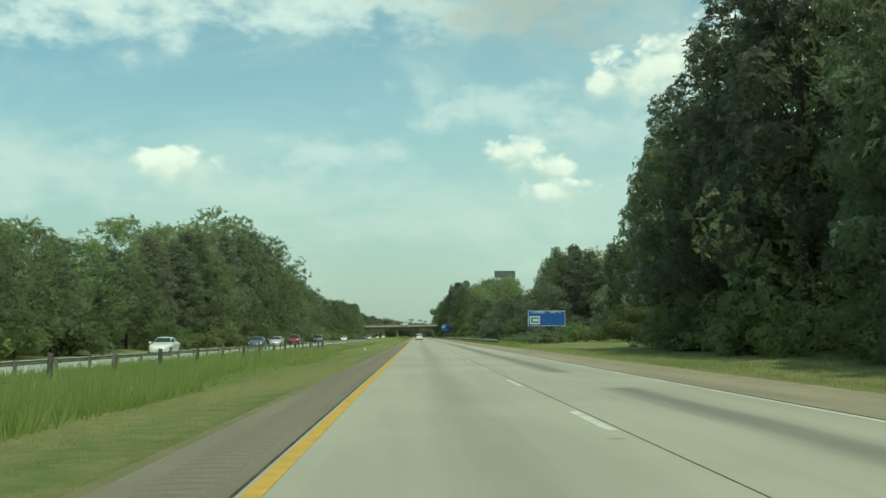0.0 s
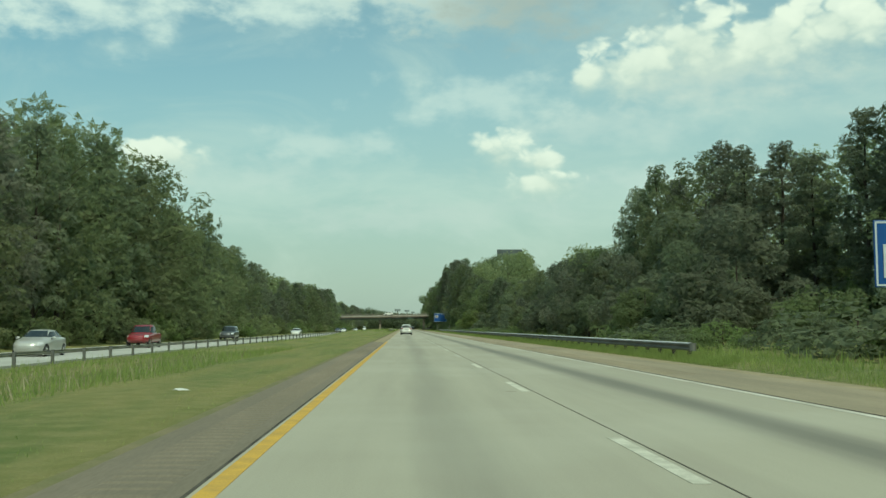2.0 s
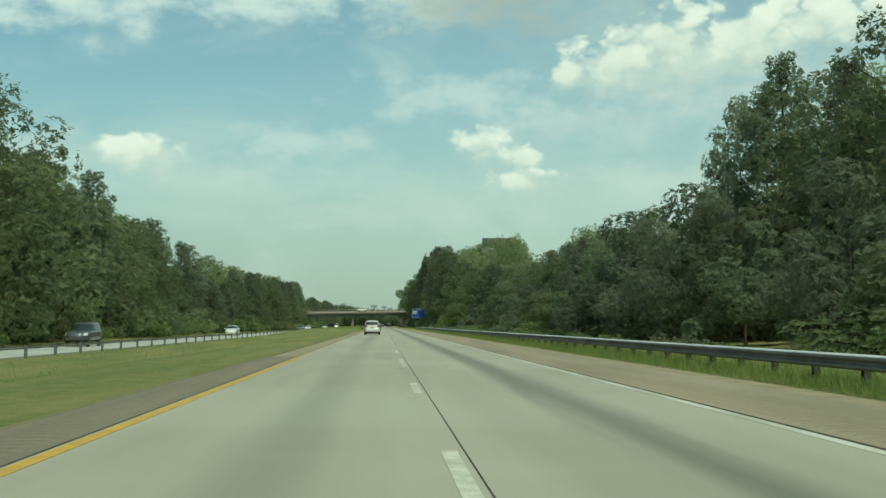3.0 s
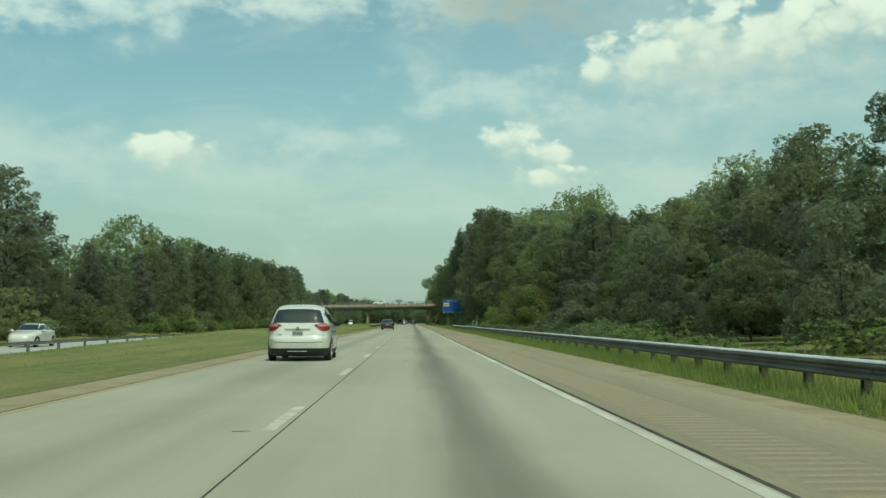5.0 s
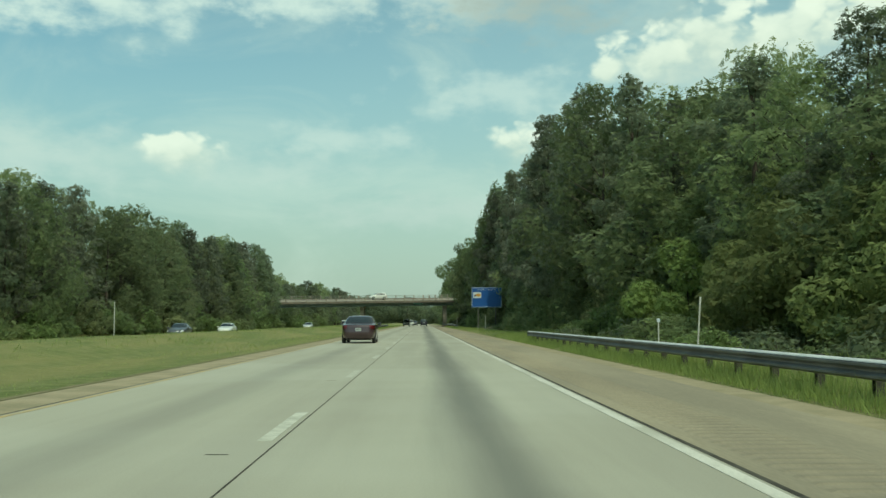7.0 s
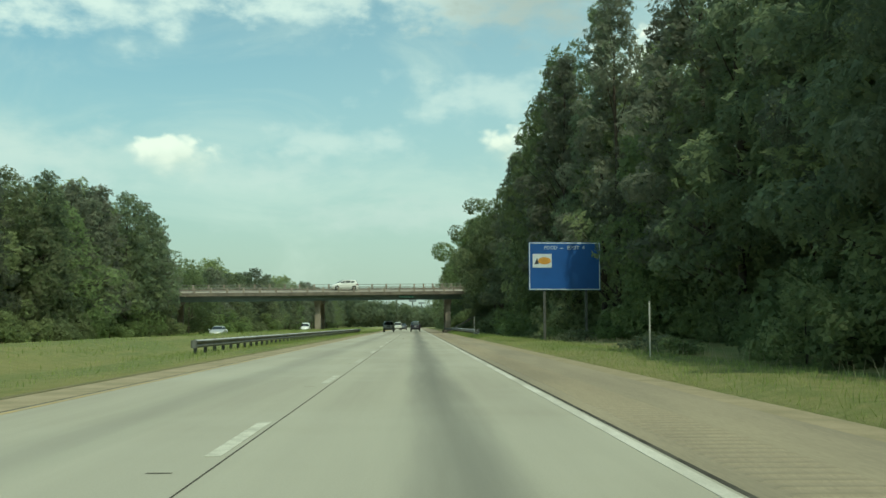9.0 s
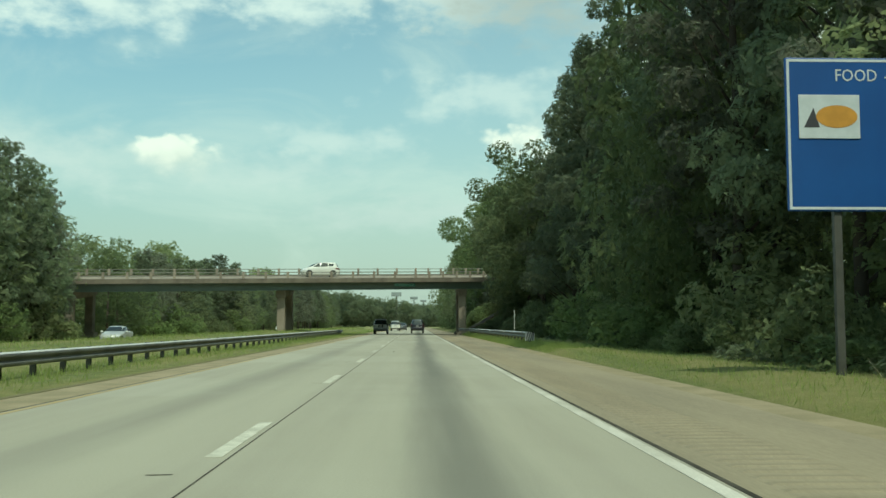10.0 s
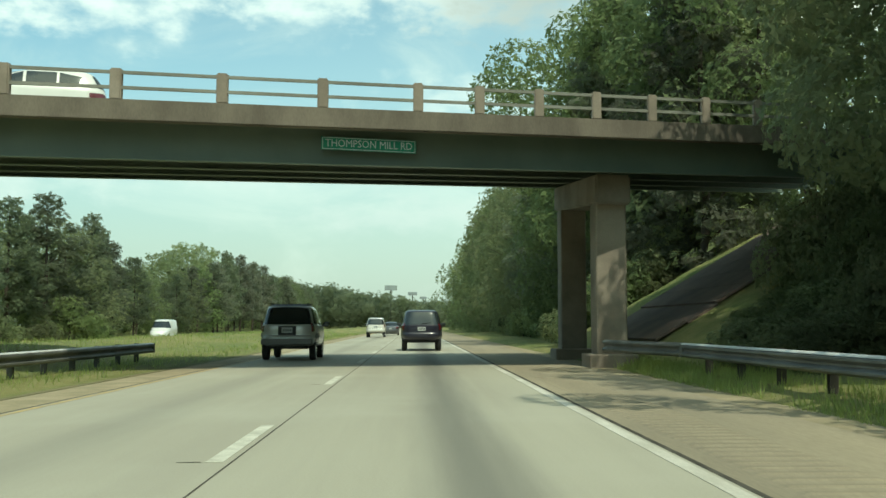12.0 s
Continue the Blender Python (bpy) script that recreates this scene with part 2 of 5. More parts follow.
M_RUSTY = material("weathered_steel", (0.085, 0.078, 0.065), (0.05, 0.043, 0.036), 2.0, 0.6, metal=0.3, fine=0.2)
M_POST = material("weathered_timber", (0.14, 0.125, 0.10), (0.085, 0.075, 0.06), 4, 0.9, fine=0.3, bump=0.4, stretch=(1, 1, 0.1), spread=0.2)
M_WIRE = material("old_wire", (0.16, 0.16, 0.15), None, 3, 0.6, metal=0.5)
M_CONC = material("bridge_concrete", (0.308, 0.262, 0.204), (0.197, 0.164, 0.125), 0.7, 0.85, bump=0.25, bump_scale=30, fine=0.2)
M_FASCIA = material("dark_brown_concrete", (0.177, 0.151, 0.115), (0.111, 0.0932, 0.0715), 0.9, 0.9, bump=0.25, bump_scale=30, fine=0.25, stretch=(1, 1, 0.4))
M_OLDRAIL = material("dull_bridge_rail", (0.228, 0.228, 0.188), (0.148, 0.148, 0.12), 1.0, 0.7, fine=0.15)
M_RAILC = material("rail_metal", (0.52, 0.51, 0.46), (0.36, 0.35, 0.31), 1.0, 0.7, fine=0.15)
M_GIRDER = material("green_girder", (0.145, 0.18, 0.145), (0.115, 0.148, 0.118), 0.6, 0.55, fine=0.12)
M_PAVING = material("slope_paving", (0.15, 0.105, 0.08), (0.10, 0.072, 0.056), 0.8, 0.9, bump=0.4, bump_scale=20, fine=0.3)
M_BLUE = material("blue_sign", (0.0114, 0.0821, 0.296), (0.00912, 0.0684, 0.251), 0.8, 0.45, fine=0.05)
M_GREENSIGN = material("green_sign", (0.0228, 0.251, 0.16), (0.0205, 0.217, 0.137), 0.8, 0.45, fine=0.05)
M_LETTER = material("sign_white", (0.593, 0.638, 0.661), (0.513, 0.559, 0.581), 3, 0.5, fine=0.05)
M_ORANGE = material("logo_orange", (0.62, 0.30, 0.05), None, 3, 0.5, fine=0.05)
M_INK = material("logo_dark", (0.05, 0.05, 0.06), None, 3, 0.5, fine=0.05)
M_LOGOGREEN = material("logo_green", (0.06, 0.18, 0.13), None, 3, 0.5, fine=0.05)
M_SIGNPOST = material("sign_post_steel", (0.11, 0.11, 0.098), (0.075, 0.075, 0.065), 2, 0.55, metal=0.4)
M_PANEL = material("billboard_panel", (0.10, 0.12, 0.12), (0.075, 0.09, 0.09), 0.4, 0.6)
M_PANEL_PALE = material("billboard_pale", (0.30, 0.34, 0.33), (0.22, 0.25, 0.24), 0.4, 0.6)
M_BARK = material("bark", (0.085, 0.065, 0.045), (0.05, 0.04, 0.03), 2, 0.95, bump=0.5, bump_scale=8, fine=0.3, stretch=(1, 1, 0.2))
M_LEAF = leaf_material("broad_leaves", (0.0826, 0.106, 0.0585), (0.214, 0.253, 0.131), 0.58, 0.11)
M_LEAF2 = leaf_material("pale_leaves", (0.105, 0.135, 0.0689), (0.272, 0.314, 0.156), 0.58, 0.10)
M_PINE = leaf_material("pine_needles", (0.093, 0.109, 0.0769), (0.196, 0.222, 0.152), 0.55, 0.085)
M_BUSH = leaf_material("bush_leaves", (0.0918, 0.124, 0.0543), (0.224, 0.278, 0.124), 0.5, 0.095)
M_OLIVE = leaf_material("olive_shrub_leaves", (0.095, 0.125, 0.05), (0.19, 0.225, 0.095), 0.5, 0.08)
M_VINE = leaf_material("sunlit_vine_leaves", (0.105, 0.138, 0.05), (0.225, 0.262, 0.11), 0.5, 0.09)
M_SILVER_LEAF = leaf_material("silvery_leaves", (0.12, 0.145, 0.095), (0.40, 0.43, 0.33), 0.5, 0.10)
# dimmer leaf colour for the crown cores; the shade inside is in the colour
M_INNER_SHADE = leaf_material("shaded_inner_foliage", (0.0708, 0.0891, 0.05), (0.164, 0.186, 0.102), 0.35)
M_GRASS = leaf_material("grass_blades", (0.181, 0.232, 0.0734), (0.339, 0.381, 0.147), 0.55)
M_STRAW = leaf_material("grass_seed_heads", (0.205, 0.21, 0.115), (0.43, 0.415, 0.275), 0.2)
M_WHITECAR = material("white_car_paint", (0.698, 0.698, 0.636), (0.657, 0.657, 0.595), 0.6, 0.22, coat=0.8, fine=0.02)
M_SILVER = material("silver_car_paint", (0.524, 0.524, 0.49), (0.456, 0.456, 0.422), 0.6, 0.32, metal=0.25, coat=0.6, fine=0.03)
M_CLADDING = material("grey_bumper_plastic", (0.20, 0.20, 0.19), None, 2, 0.6, fine=0.06)
M_MAROON = material("maroon_car_paint", (0.075, 0.045, 0.05), (0.06, 0.036, 0.04), 0.6, 0.25, metal=0.3, coat=0.7, fine=0.03)
M_NAVY = material("dark_car_paint", (0.022, 0.022, 0.034), (0.018, 0.018, 0.028), 0.6, 0.3, coat=0.35, fine=0.03)
M_REDCAR = material("red_car_paint", (0.26, 0.025, 0.03), (0.22, 0.02, 0.025), 0.6, 0.3, coat=0.7, fine=0.03)
M_GREYCAR = material("grey_car_paint", (0.10, 0.105, 0.11), (0.08, 0.085, 0.09), 0.6, 0.3, metal=0.3, coat=0.7, fine=0.03)
M_GLASS = material("tinted_glass", (0.024, 0.032, 0.032), (0.018, 0.024, 0.024), 1, 0.04, spec=0.8, fine=0.0)
M_TYRE = material("tyre_rubber", (0.022, 0.022, 0.022), (0.03, 0.03, 0.028), 6, 0.85, fine=0.1)
M_BLACK = material("black_plastic", (0.018, 0.018, 0.018), None, 4, 0.6, fine=0.1)
M_RIM = material("alloy_rim", (0.62, 0.63, 0.63), (0.52, 0.53, 0.53), 4, 0.25, metal=0.85, fine=0.04)
M_REDLENS = material("red_lens", (0.30, 0.012, 0.016), (0.22, 0.01, 0.012), 6, 0.12, coat=1.0, fine=0.02)
M_DULLLENS = material("dull_red_lens", (0.13, 0.012, 0.016), (0.09, 0.01, 0.012), 6, 0.15, coat=0.8, fine=0.02)
M_PINKLENS = material("pale_pink_lens", (0.50, 0.30, 0.28), (0.42, 0.2, 0.2), 8, 0.1, coat=1.0, fine=0.02)
M_CLEAR = material("clear_lens", (0.75, 0.76, 0.76), (0.6, 0.6, 0.6), 8, 0.1, coat=1.0, fine=0.02)
M_PLATE = material("plate_white", (0.42, 0.44, 0.42), None, 3, 0.5, fine=0.05)
M_CHROME = material("chrome_trim", (0.70, 0.70, 0.70), None, 3, 0.12, metal=1.0, fine=0.0)
M_LITTER = material("white_litter", (0.72, 0.72, 0.68), None, 3, 0.8)
M_DEBRIS = material("road_debris", (0.04, 0.045, 0.03), None, 3, 0.9)

# ---------------- building helpers ----------------


def mesh_of(name, verts, faces, mats, smooth=False, index=None):
    me = bpy.data.meshes.new(name)
    me.from_pydata([tuple(v) for v in verts], [], [tuple(f) for f in faces])
    for m in (mats if isinstance(mats, (list, tuple)) else [mats]):
        me.materials.append(m)
    if index is not None:
        me.polygons.foreach_set("material_index", index)
    if smooth:
        me.polygons.foreach_set("use_smooth", [True] * len(me.polygons))
    me.update()
    return me


def thing(name, label, category, at=(0, 0, 0), turn=0.0, group="", kind=""):
    ob = new(name)
    ob.empty_display_size = 0.2
    ob.matrix_world = pose(*at, 0, 0, turn)
    return tagged(ob, label, category, group, kind)


def part(name, bm, mat, parent=None, label="", smooth=False, m=None):
    """Links a bmesh (or a ready mesh) as one object under a thing or a part."""
    if isinstance(bm, bmesh.types.BMesh):
        me = bpy.data.meshes.new(name)
        bmesh.ops.recalc_face_normals(bm, faces=bm.faces)
        bm.to_mesh(me)
        bm.free()
        me.materials.append(mat)
        if smooth:
            me.polygons.foreach_set("use_smooth", [True] * len(me.polygons))
    else:
        me = bm
    ob = new(name, me)
    if m is not None:
        ob.matrix_basis = m
    if parent is not None:
        ob.parent = parent
    return tagged(ob, label) if label else ob


def boxes(*specs, bevel=0.0):
    """One bmesh of boxes (x0, x1, y0, y1, z0, z1)."""
    bm = bmesh.new()
    for x0, x1, y0, y1, z0, z1 in specs:
        made = bmesh.ops.create_cube(bm, size=1.0, matrix=Matrix.Translation(((x0 + x1) / 2, (y0 + y1) / 2, (z0 + z1) / 2)) @ Matrix.Diagonal((x1 - x0, y1 - y0, z1 - z0, 1)))
    if bevel:
        bmesh.ops.bevel(bm, geom=bm.edges[:], offset=bevel, segments=2, affect="EDGES", profile=0.5)
    return bm


def tube(r0, r1, a, b, seg=12):
    a, b = Vector(a), Vector(b)
    bm = bmesh.new()
    d = b - a
    bmesh.ops.create_cone(bm, cap_ends=True, segments=seg, radius1=r0, radius2=r1, depth=d.length,
                          matrix=Matrix.Translation((a + b) / 2) @ d.to_track_quat("Z", "Y").to_matrix().to_4x4())
    return bm


def strip(name, x0, x1, y0, y1, z, thick, mat, step=8.0):
    """A long flat slab along the road."""
    ys = np.arange(y0, y1 + step, step)
    ys[-1] = y1
    v, f = [], []
    for y in ys:
        v += [(x0, y, z), (x1, y, z), (x1, y, z - thick), (x0, y, z - thick)]
    for i in range(len(ys) - 1):
        a, b = 4 * i, 4 * i + 4
        for k in range(4):
            f.append((a + k, a + (k + 1) % 4, b + (k + 1) % 4, b + k))
    e = 4 * (len(ys) - 1)
    f += [(3, 2, 1, 0), (e, e + 1, e + 2, e + 3)]
    return mesh_of(name, v, f, mat)


def text_part(word, size, mat, parent, at, label="", depth=0.004, name="lettering", wide=None):
    """Raised lettering that faces the traffic (towards -y)."""
    cu = bpy.data.curves.new(name, "FONT")
    cu.body, cu.size, cu.align_x, cu.align_y, cu.extrude, cu.resolution_u = word, size, "CENTER", "CENTER", depth, 2
    ob = new(name, cu)
    bpy.context.view_layer.update()
    me = bpy.data.meshes.new_from_object(ob.evaluated_get(bpy.context.evaluated_depsgraph_get()))
    bpy.data.objects.remove(ob)
    me.materials.clear()
    me.materials.append(mat)
    if wide:
        xs = [v.co.x for v in me.vertices]
        k = wide / (max(xs) - min(xs))
        for v in me.vertices:
            v.co.x *= k
    return part(name, me, mat, parent, label, m=pose(*at, 90, 0, 0))


# ---------------- ground and road ----------------
Y0, Y1 = -40.0, 760.0
YELLOW_X, EDGE_X = -3.22, 3.26
FAR_Z = -0.4


def ground_height(x, y):
    """The lie of the land: a shallow grassy median and verges that rise into the woods."""
    z = -0.03
    if x < -5.6:
        z -= 0.28 * math.exp(-((x + 10.8) / 2.6) ** 2)
        rise = min(1.0, max(0.0, (y - 215) / 55.0))
        z += (0.44 + 0.28 * math.exp(-((x + 10.8) / 2.6) ** 2)) * rise * rise * (3 - 2 * rise) * math.exp(-((x + 11.2) / 3.0) ** 4)
    z -= 0.4 * min(1.0, max(0.0, (-12.6 - x) / 3.2))
    if x < -26:
        z += min(1.2, (-26 - x) * 0.06)
    if x > 6.6:
        z += min(1.6, (x - 6.6) * 0.045)
    if 6.1 < x < 9.4 and y > 100:
        z += 0.13 * min(1.0, (x - 6.1) / 0.5, (9.4 - x) / 1.5)
    if -4.4 < x < 6.0 or -25.4 < x < -16.2:
        z = -0.18 if x > -5 else -0.58
    return z


def build_ground():
    xs = [-4000, -1500, -600, -300, -160, -100, -70, -50, -40, -33, -29, -26.5, -25.6, -25.3, -16.3, -16.0, -15, -13.5, -12, -10.8, -9.6, -8.4, -7.2, -6.3, -5.2, -4.44,
          -4.36, 5.9, 6.06, 6.3, 6.6, 7.0, 7.7, 8.5, 9.4, 10.5, 12, 14, 17, 21, 26, 33, 45, 70, 110, 200, 400, 1000, 4000]
    ys = [-4000, -1500, -500, -200, -100] + list(np.arange(-60, 780, 6.0)) + [800, 900, 1100, 1500, 2500, 4500]
    v, f = [], []
    for y in ys:
        for x in xs:
            bumpy = 0.05 * noise.noise(Vector((x * 0.4, y * 0.13, 0))) if not (-6 < x < 6.6) else 0.0
            v.append((x, y, ground_height(x, y) + bumpy))
    n = len(xs)
    for j in range(len(ys) - 1):
        for i in range(n - 1):
            f.append((j * n + i, j * n + i + 1, (j + 1) * n + i + 1, (j + 1) * n + i))
    ob = new("ground", mesh_of("ground", v, f, M_GROUND, smooth=True))
    tagged(ob, "mown grass verge and median with dry yellowish patches", "ground", kind="structure")


build_ground()
road = tagged(new("road", strip("road", YELLOW_X - 0.12, EDGE_X + 0.12, Y0, Y1, 0.0, 0.2, M_ROAD)),
              "pale worn concrete motorway with dark oil track", "road", kind="structure")
sh_r = tagged(new("shoulder_right", strip("shoulder_right", EDGE_X + 0.125, 5.50, Y0, Y1, -0.012, 0.2, M_SHOULDER)),
              "tan weathered asphalt hard shoulder beside the road", "shoulder", kind="structure")
tagged(new("verge_edge", strip("verge_edge", 5.505, 6.08, Y0, Y1, -0.025, 0.2, M_SAND)), "sandy gravel edge between shoulder and grass", "verge", kind="structure")
tagged(new("shoulder_left_far", strip("shoulder_left_far", -4.20, YELLOW_X - 0.125, 150.0, Y1, -0.012, 0.2, M_SAND)),
       "narrow tan sandy shoulder beside the median grass", "shoulder", kind="structure")
sh_l = tagged(new("shoulder_left", strip("shoulder_left", -4.30, YELLOW_X - 0.125, Y0, 149.99, -0.012, 0.2, M_SHOULDER_L)),
              "narrow brown-grey asphalt shoulder beside the median", "shoulder", kind="structure")
tagged(new("verge_edge_left", strip("verge_edge_left", -4.46, -4.305, Y0, Y1, -0.022, 0.2, M_EDGE)), "thin sandy edge between shoulder and median grass", "verge", kind="structure")
tagged(new("road_far", strip("road_far", -24.6, -16.6, Y0, Y1, FAR_Z, 0.2, M_FARROAD)), "pale concrete opposite carriageway beyond the median", "road", kind="structure")
part("edge_line", strip("edge_line", EDGE_X - 0.06, EDGE_X + 0.06, Y0, Y1, 0.004, 0.003, M_WHITE), None, road, "solid white edge line")
part("edge_line", strip("edge_line", YELLOW_X - 0.07, YELLOW_X + 0.07, Y0, 150.0, 0.004, 0.003, M_YELLOW), None, road, "solid yellow edge line")
part("edge_line", strip("edge_line", YELLOW_X - 0.06, YELLOW_X + 0.02, 150.0, Y1, 0.004, 0.003, M_FADED), None, road, "worn faded yellow edge line")
part("joint", strip("joint", -0.007, 0.007, Y0, Y1, 0.003, 0.002, M_SEAL), None, road, "dark sealed joint between the lanes")
part("joint", strip("joint", EDGE_X + 0.10, EDGE_X + 0.15, Y0, Y1, 0.003, 0.002, M_SEAL), None, road, "dark crack along the shoulder")
part("joint", strip("joint", YELLOW_X - 0.135, YELLOW_X - 0.105, Y0, Y1, 0.003, 0.002, M_SEAL), None, road, "dark crack along the shoulder")
CYCLE, FIRST = 9.53, 468.2 - 50 * 9.53
dash_mesh = mesh_of("lane_dash", [(-0.19, 0, 0.004), (-0.06, 0, 0.004), (-0.06, 2.7, 0.004), (-0.19, 2.7, 0.004), (-0.19, 0, 0.001), (-0.06, 0, 0.001), (-0.06, 2.7, 0.001), (-0.19, 2.7, 0.001)],
                    [(0, 1, 2, 3), (4, 5, 1, 0), (5, 6, 2, 1), (6, 7, 3, 2), (7, 4, 0, 3)], M_DASH)
DASHES = [11.8 + 9.25 * k for k in range(-4, 15)] + [FIRST + k * CYCLE for k in range(16, 80)]
for y in DASHES:
    part("lane_dash", dash_mesh, None, road).location = (0, y, 0)

# ---------------- guardrails and fence ----------------


def rail_profile(h0, h1):
    """A W-beam in section: offsets towards the road and heights."""
    k = [(0.0, 0.0), (0.035, 0.04), (0.075, 0.15), (0.075, 0.27), (0.015, 0.44), (0.015, 0.56), (0.075, 0.73), (0.075, 0.85), (0.035, 0.96), (0.0, 1.0)]
    return [(a, h0 + (h1 - h0) * b) for a, b in k]


def beam_mesh(name, length, side, h0, h1, mat):
    prof = rail_profile(h0, h1)
    v, f = [], []
    for y in (0.0, length):
        v += [(side * a, y, z) for a, z in prof] + [(side * (a - 0.012), y, z) for a, z in reversed(prof)]
    n = 2 * len(prof)
    for i in range(n):
        f.append((i, (i + 1) % n, n + (i + 1) % n, n + i))
    return mesh_of(name, v, f, mat)


def guardrail(label, x, y0, y1, side, mat, post_mat, h0=0.30, h1=0.57, gap=1.75, drift=0.0, ends=True, low=0.0):
    """A steel beam on posts; side -1: the beam faces towards -x."""
    rail = thing("guardrail", label, "guardrail", (x, y0, low))
    rail.rotation_euler[2] = -math.atan(drift)
    span = gap * 2
    n = int((y1 - y0) / span)
    beam = beam_mesh("beam", span + 0.03, side, h0, h1, mat)
    lip = None
    # added flange along the top, coloured pale as if lit by the sun
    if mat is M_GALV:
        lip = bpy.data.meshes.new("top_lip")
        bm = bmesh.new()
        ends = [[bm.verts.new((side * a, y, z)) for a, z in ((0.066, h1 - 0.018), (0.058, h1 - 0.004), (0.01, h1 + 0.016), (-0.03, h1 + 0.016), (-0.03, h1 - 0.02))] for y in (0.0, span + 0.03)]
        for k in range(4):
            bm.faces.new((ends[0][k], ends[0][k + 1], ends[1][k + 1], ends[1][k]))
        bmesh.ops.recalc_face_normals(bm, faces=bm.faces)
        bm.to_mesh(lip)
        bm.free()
        lip.materials.append(M_SUNLIT_LIP)
    post = bpy.data.meshes.new("post")
    bm = boxes((-0.055, 0.055, -0.05, -0.042, -0.35, h1 + 0.03), (-0.055, 0.055, 0.042, 0.05, -0.35, h1 + 0.03), (-0.006, 0.006, -0.042, 0.042, -0.35, h1 + 0.03), (-0.05, 0.05, -0.04, 0.04, h0 + 0.04, h1 - 0.04))
    bm.to_mesh(post)
    bm.free()
    post.materials.append(post_mat)
    for i in range(n):
        b = part("beam", beam, None, rail, m=pose(0, i * span, 0))
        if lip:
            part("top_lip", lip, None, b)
        for k in range(2):
            part("post", post, None, rail, m=pose(-side * 0.075, i * span + k * gap + 0.4, 0))
    if ends:
        for y, d in ((0.0, -1), (n * span, 1)):
            bm = bmesh.new()
            bmesh.ops.create_cone(bm, cap_ends=True, segments=14, radius1=0.11, radius2=0.11, depth=h1 - h0, matrix=Matrix.Translation((0.0 - side * 0.03, y + d * 0.06, (h0 + h1) / 2)))
            part("end_terminal", bm, mat, rail, "rounded steel end terminal")
    return rail


guardrail("long grey galvanised steel guardrail on the grass verge", 6.55, 109, 320, -1, M_GALV, M_RUSTY, h0=0.33, h1=0.56, low=-0.02)
r2 = guardrail("galvanised steel guardrail in front of the bridge pier", 6.75, 431, 480, -1, M_GALV, M_RUSTY, h0=0.38, h1=0.64, drift=-0.004)
part("end_shoe", beam_mesh("end_shoe", 4.0, -1, 0.38, 0.66, M_GALV), None, r2, "flared steel end section at the pier", m=pose(0, 49.0, 0, 0, 0, 11))
guardrail("grey weathered guardrail in the median before the bridge", -6.4, 382, 493, 1, M_GALV, M_SIGNPOST, low=-0.11)
guardrail("thin grey guardrail beside the opposite carriageway", -15.6, 4, 300, -1, M_RAILC, M_GALV, h0=0.40, h1=0.55, gap=3.8, low=FAR_Z - 0.02, ends=False)

bm = boxes((-0.22, 0.22, -0.03, -0.004, 0.26, 0.66))
plate = thing("end_marker", "striped black and yellow marker at the guardrail end", "road marker", (6.72, 430.7, 0))
part("plate", bm, M_PLATE, plate)
for k in range(4):
    bm = bmesh.new()
    x0 = -0.2 + k * 0.1
    vs = [bm.verts.new(p) for p in ((x0, -0.034, 0.27), (x0 + 0.05, -0.034, 0.27), (min(x0 + 0.16, 0.21), -0.034, 0.65), (min(x0 + 0.11, 0.16), -0.034, 0.65))]
    bm.faces.new(vs)
    bmesh.ops.solidify(bm, geom=bm.faces[:], thickness=0.003)
    part("stripe", bm, M_INK, plate)
part("stake", boxes((-0.03, 0.03, 0.0, 0.03, -0.2, 0.6)), M_SIGNPOST, plate)

# wooden posts with two wires in the median
fence = thing("fence", "old timber post and wire fence in the median grass", "fence", (-9.9, 0, 0))
post_me = bpy.data.meshes.new("post")
bm = tube(0.068, 0.06, (0, 0, -0.7), (0, 0, 0.62), 9)
bm.to_mesh(post_me)
bm.free()
post_me.materials.append(M_POST)
rng = random.Random(4)
FENCE = [8 + 4.75 * i for i in range(17)]
for y in FENCE:
    part("post", post_me, None, fence, m=pose(rng.uniform(-0.08, 0.08), y, rng.uniform(-0.08, 0.04), rng.uniform(-3, 3), rng.uniform(-3, 3), rng.uniform(0, 90)))
for z in (0.12, 0.50):
    part("wire", tube(0.008, 0.008, (0.07, FENCE[0], z), (0.07, FENCE[-1], z), 5), M_WIRE, fence)

# ---------------- the bridge ----------------
BX, BY, SKEW = 6.25, 488.3, 0.25


def deck_at(x, s, z):
    """A point by its place along the bridge, across it, and height; the bridge crosses at a skew, climbs to the right and leans."""
    return Vector((x, BY + SKEW * (x - BX) + s, z + 0.06 + 0.09 * (s + 5) + 0.018 * (x + 1)))


def bridge_box(x0, x1, s0, s1, z0, z1, n=1, bevel=0.0):
    bm = bmesh.new()
    rings = []
    for i in range(n + 1):
        x = x0 + (x1 - x0) * i / n
        rings.append([bm.verts.new(deck_at(x, s, z)) for s, z in ((s0, z0), (s1, z0), (s1, z1), (s0, z1))])
    for a, b in zip(rings, rings[1:]):
        for k in range(4):
            bm.faces.new((a[k], a[(k + 1) % 4], b[(k + 1) % 4], b[k]))
    bm.faces.new(rings[0])
    bm.faces.new(rings[-1])
    if bevel:
        bmesh.ops.recalc_face_normals(bm, faces=bm.faces)
        bmesh.ops.bevel(bm, geom=bm.edges[:], offset=bevel, segments=2, affect="EDGES")
    return bm


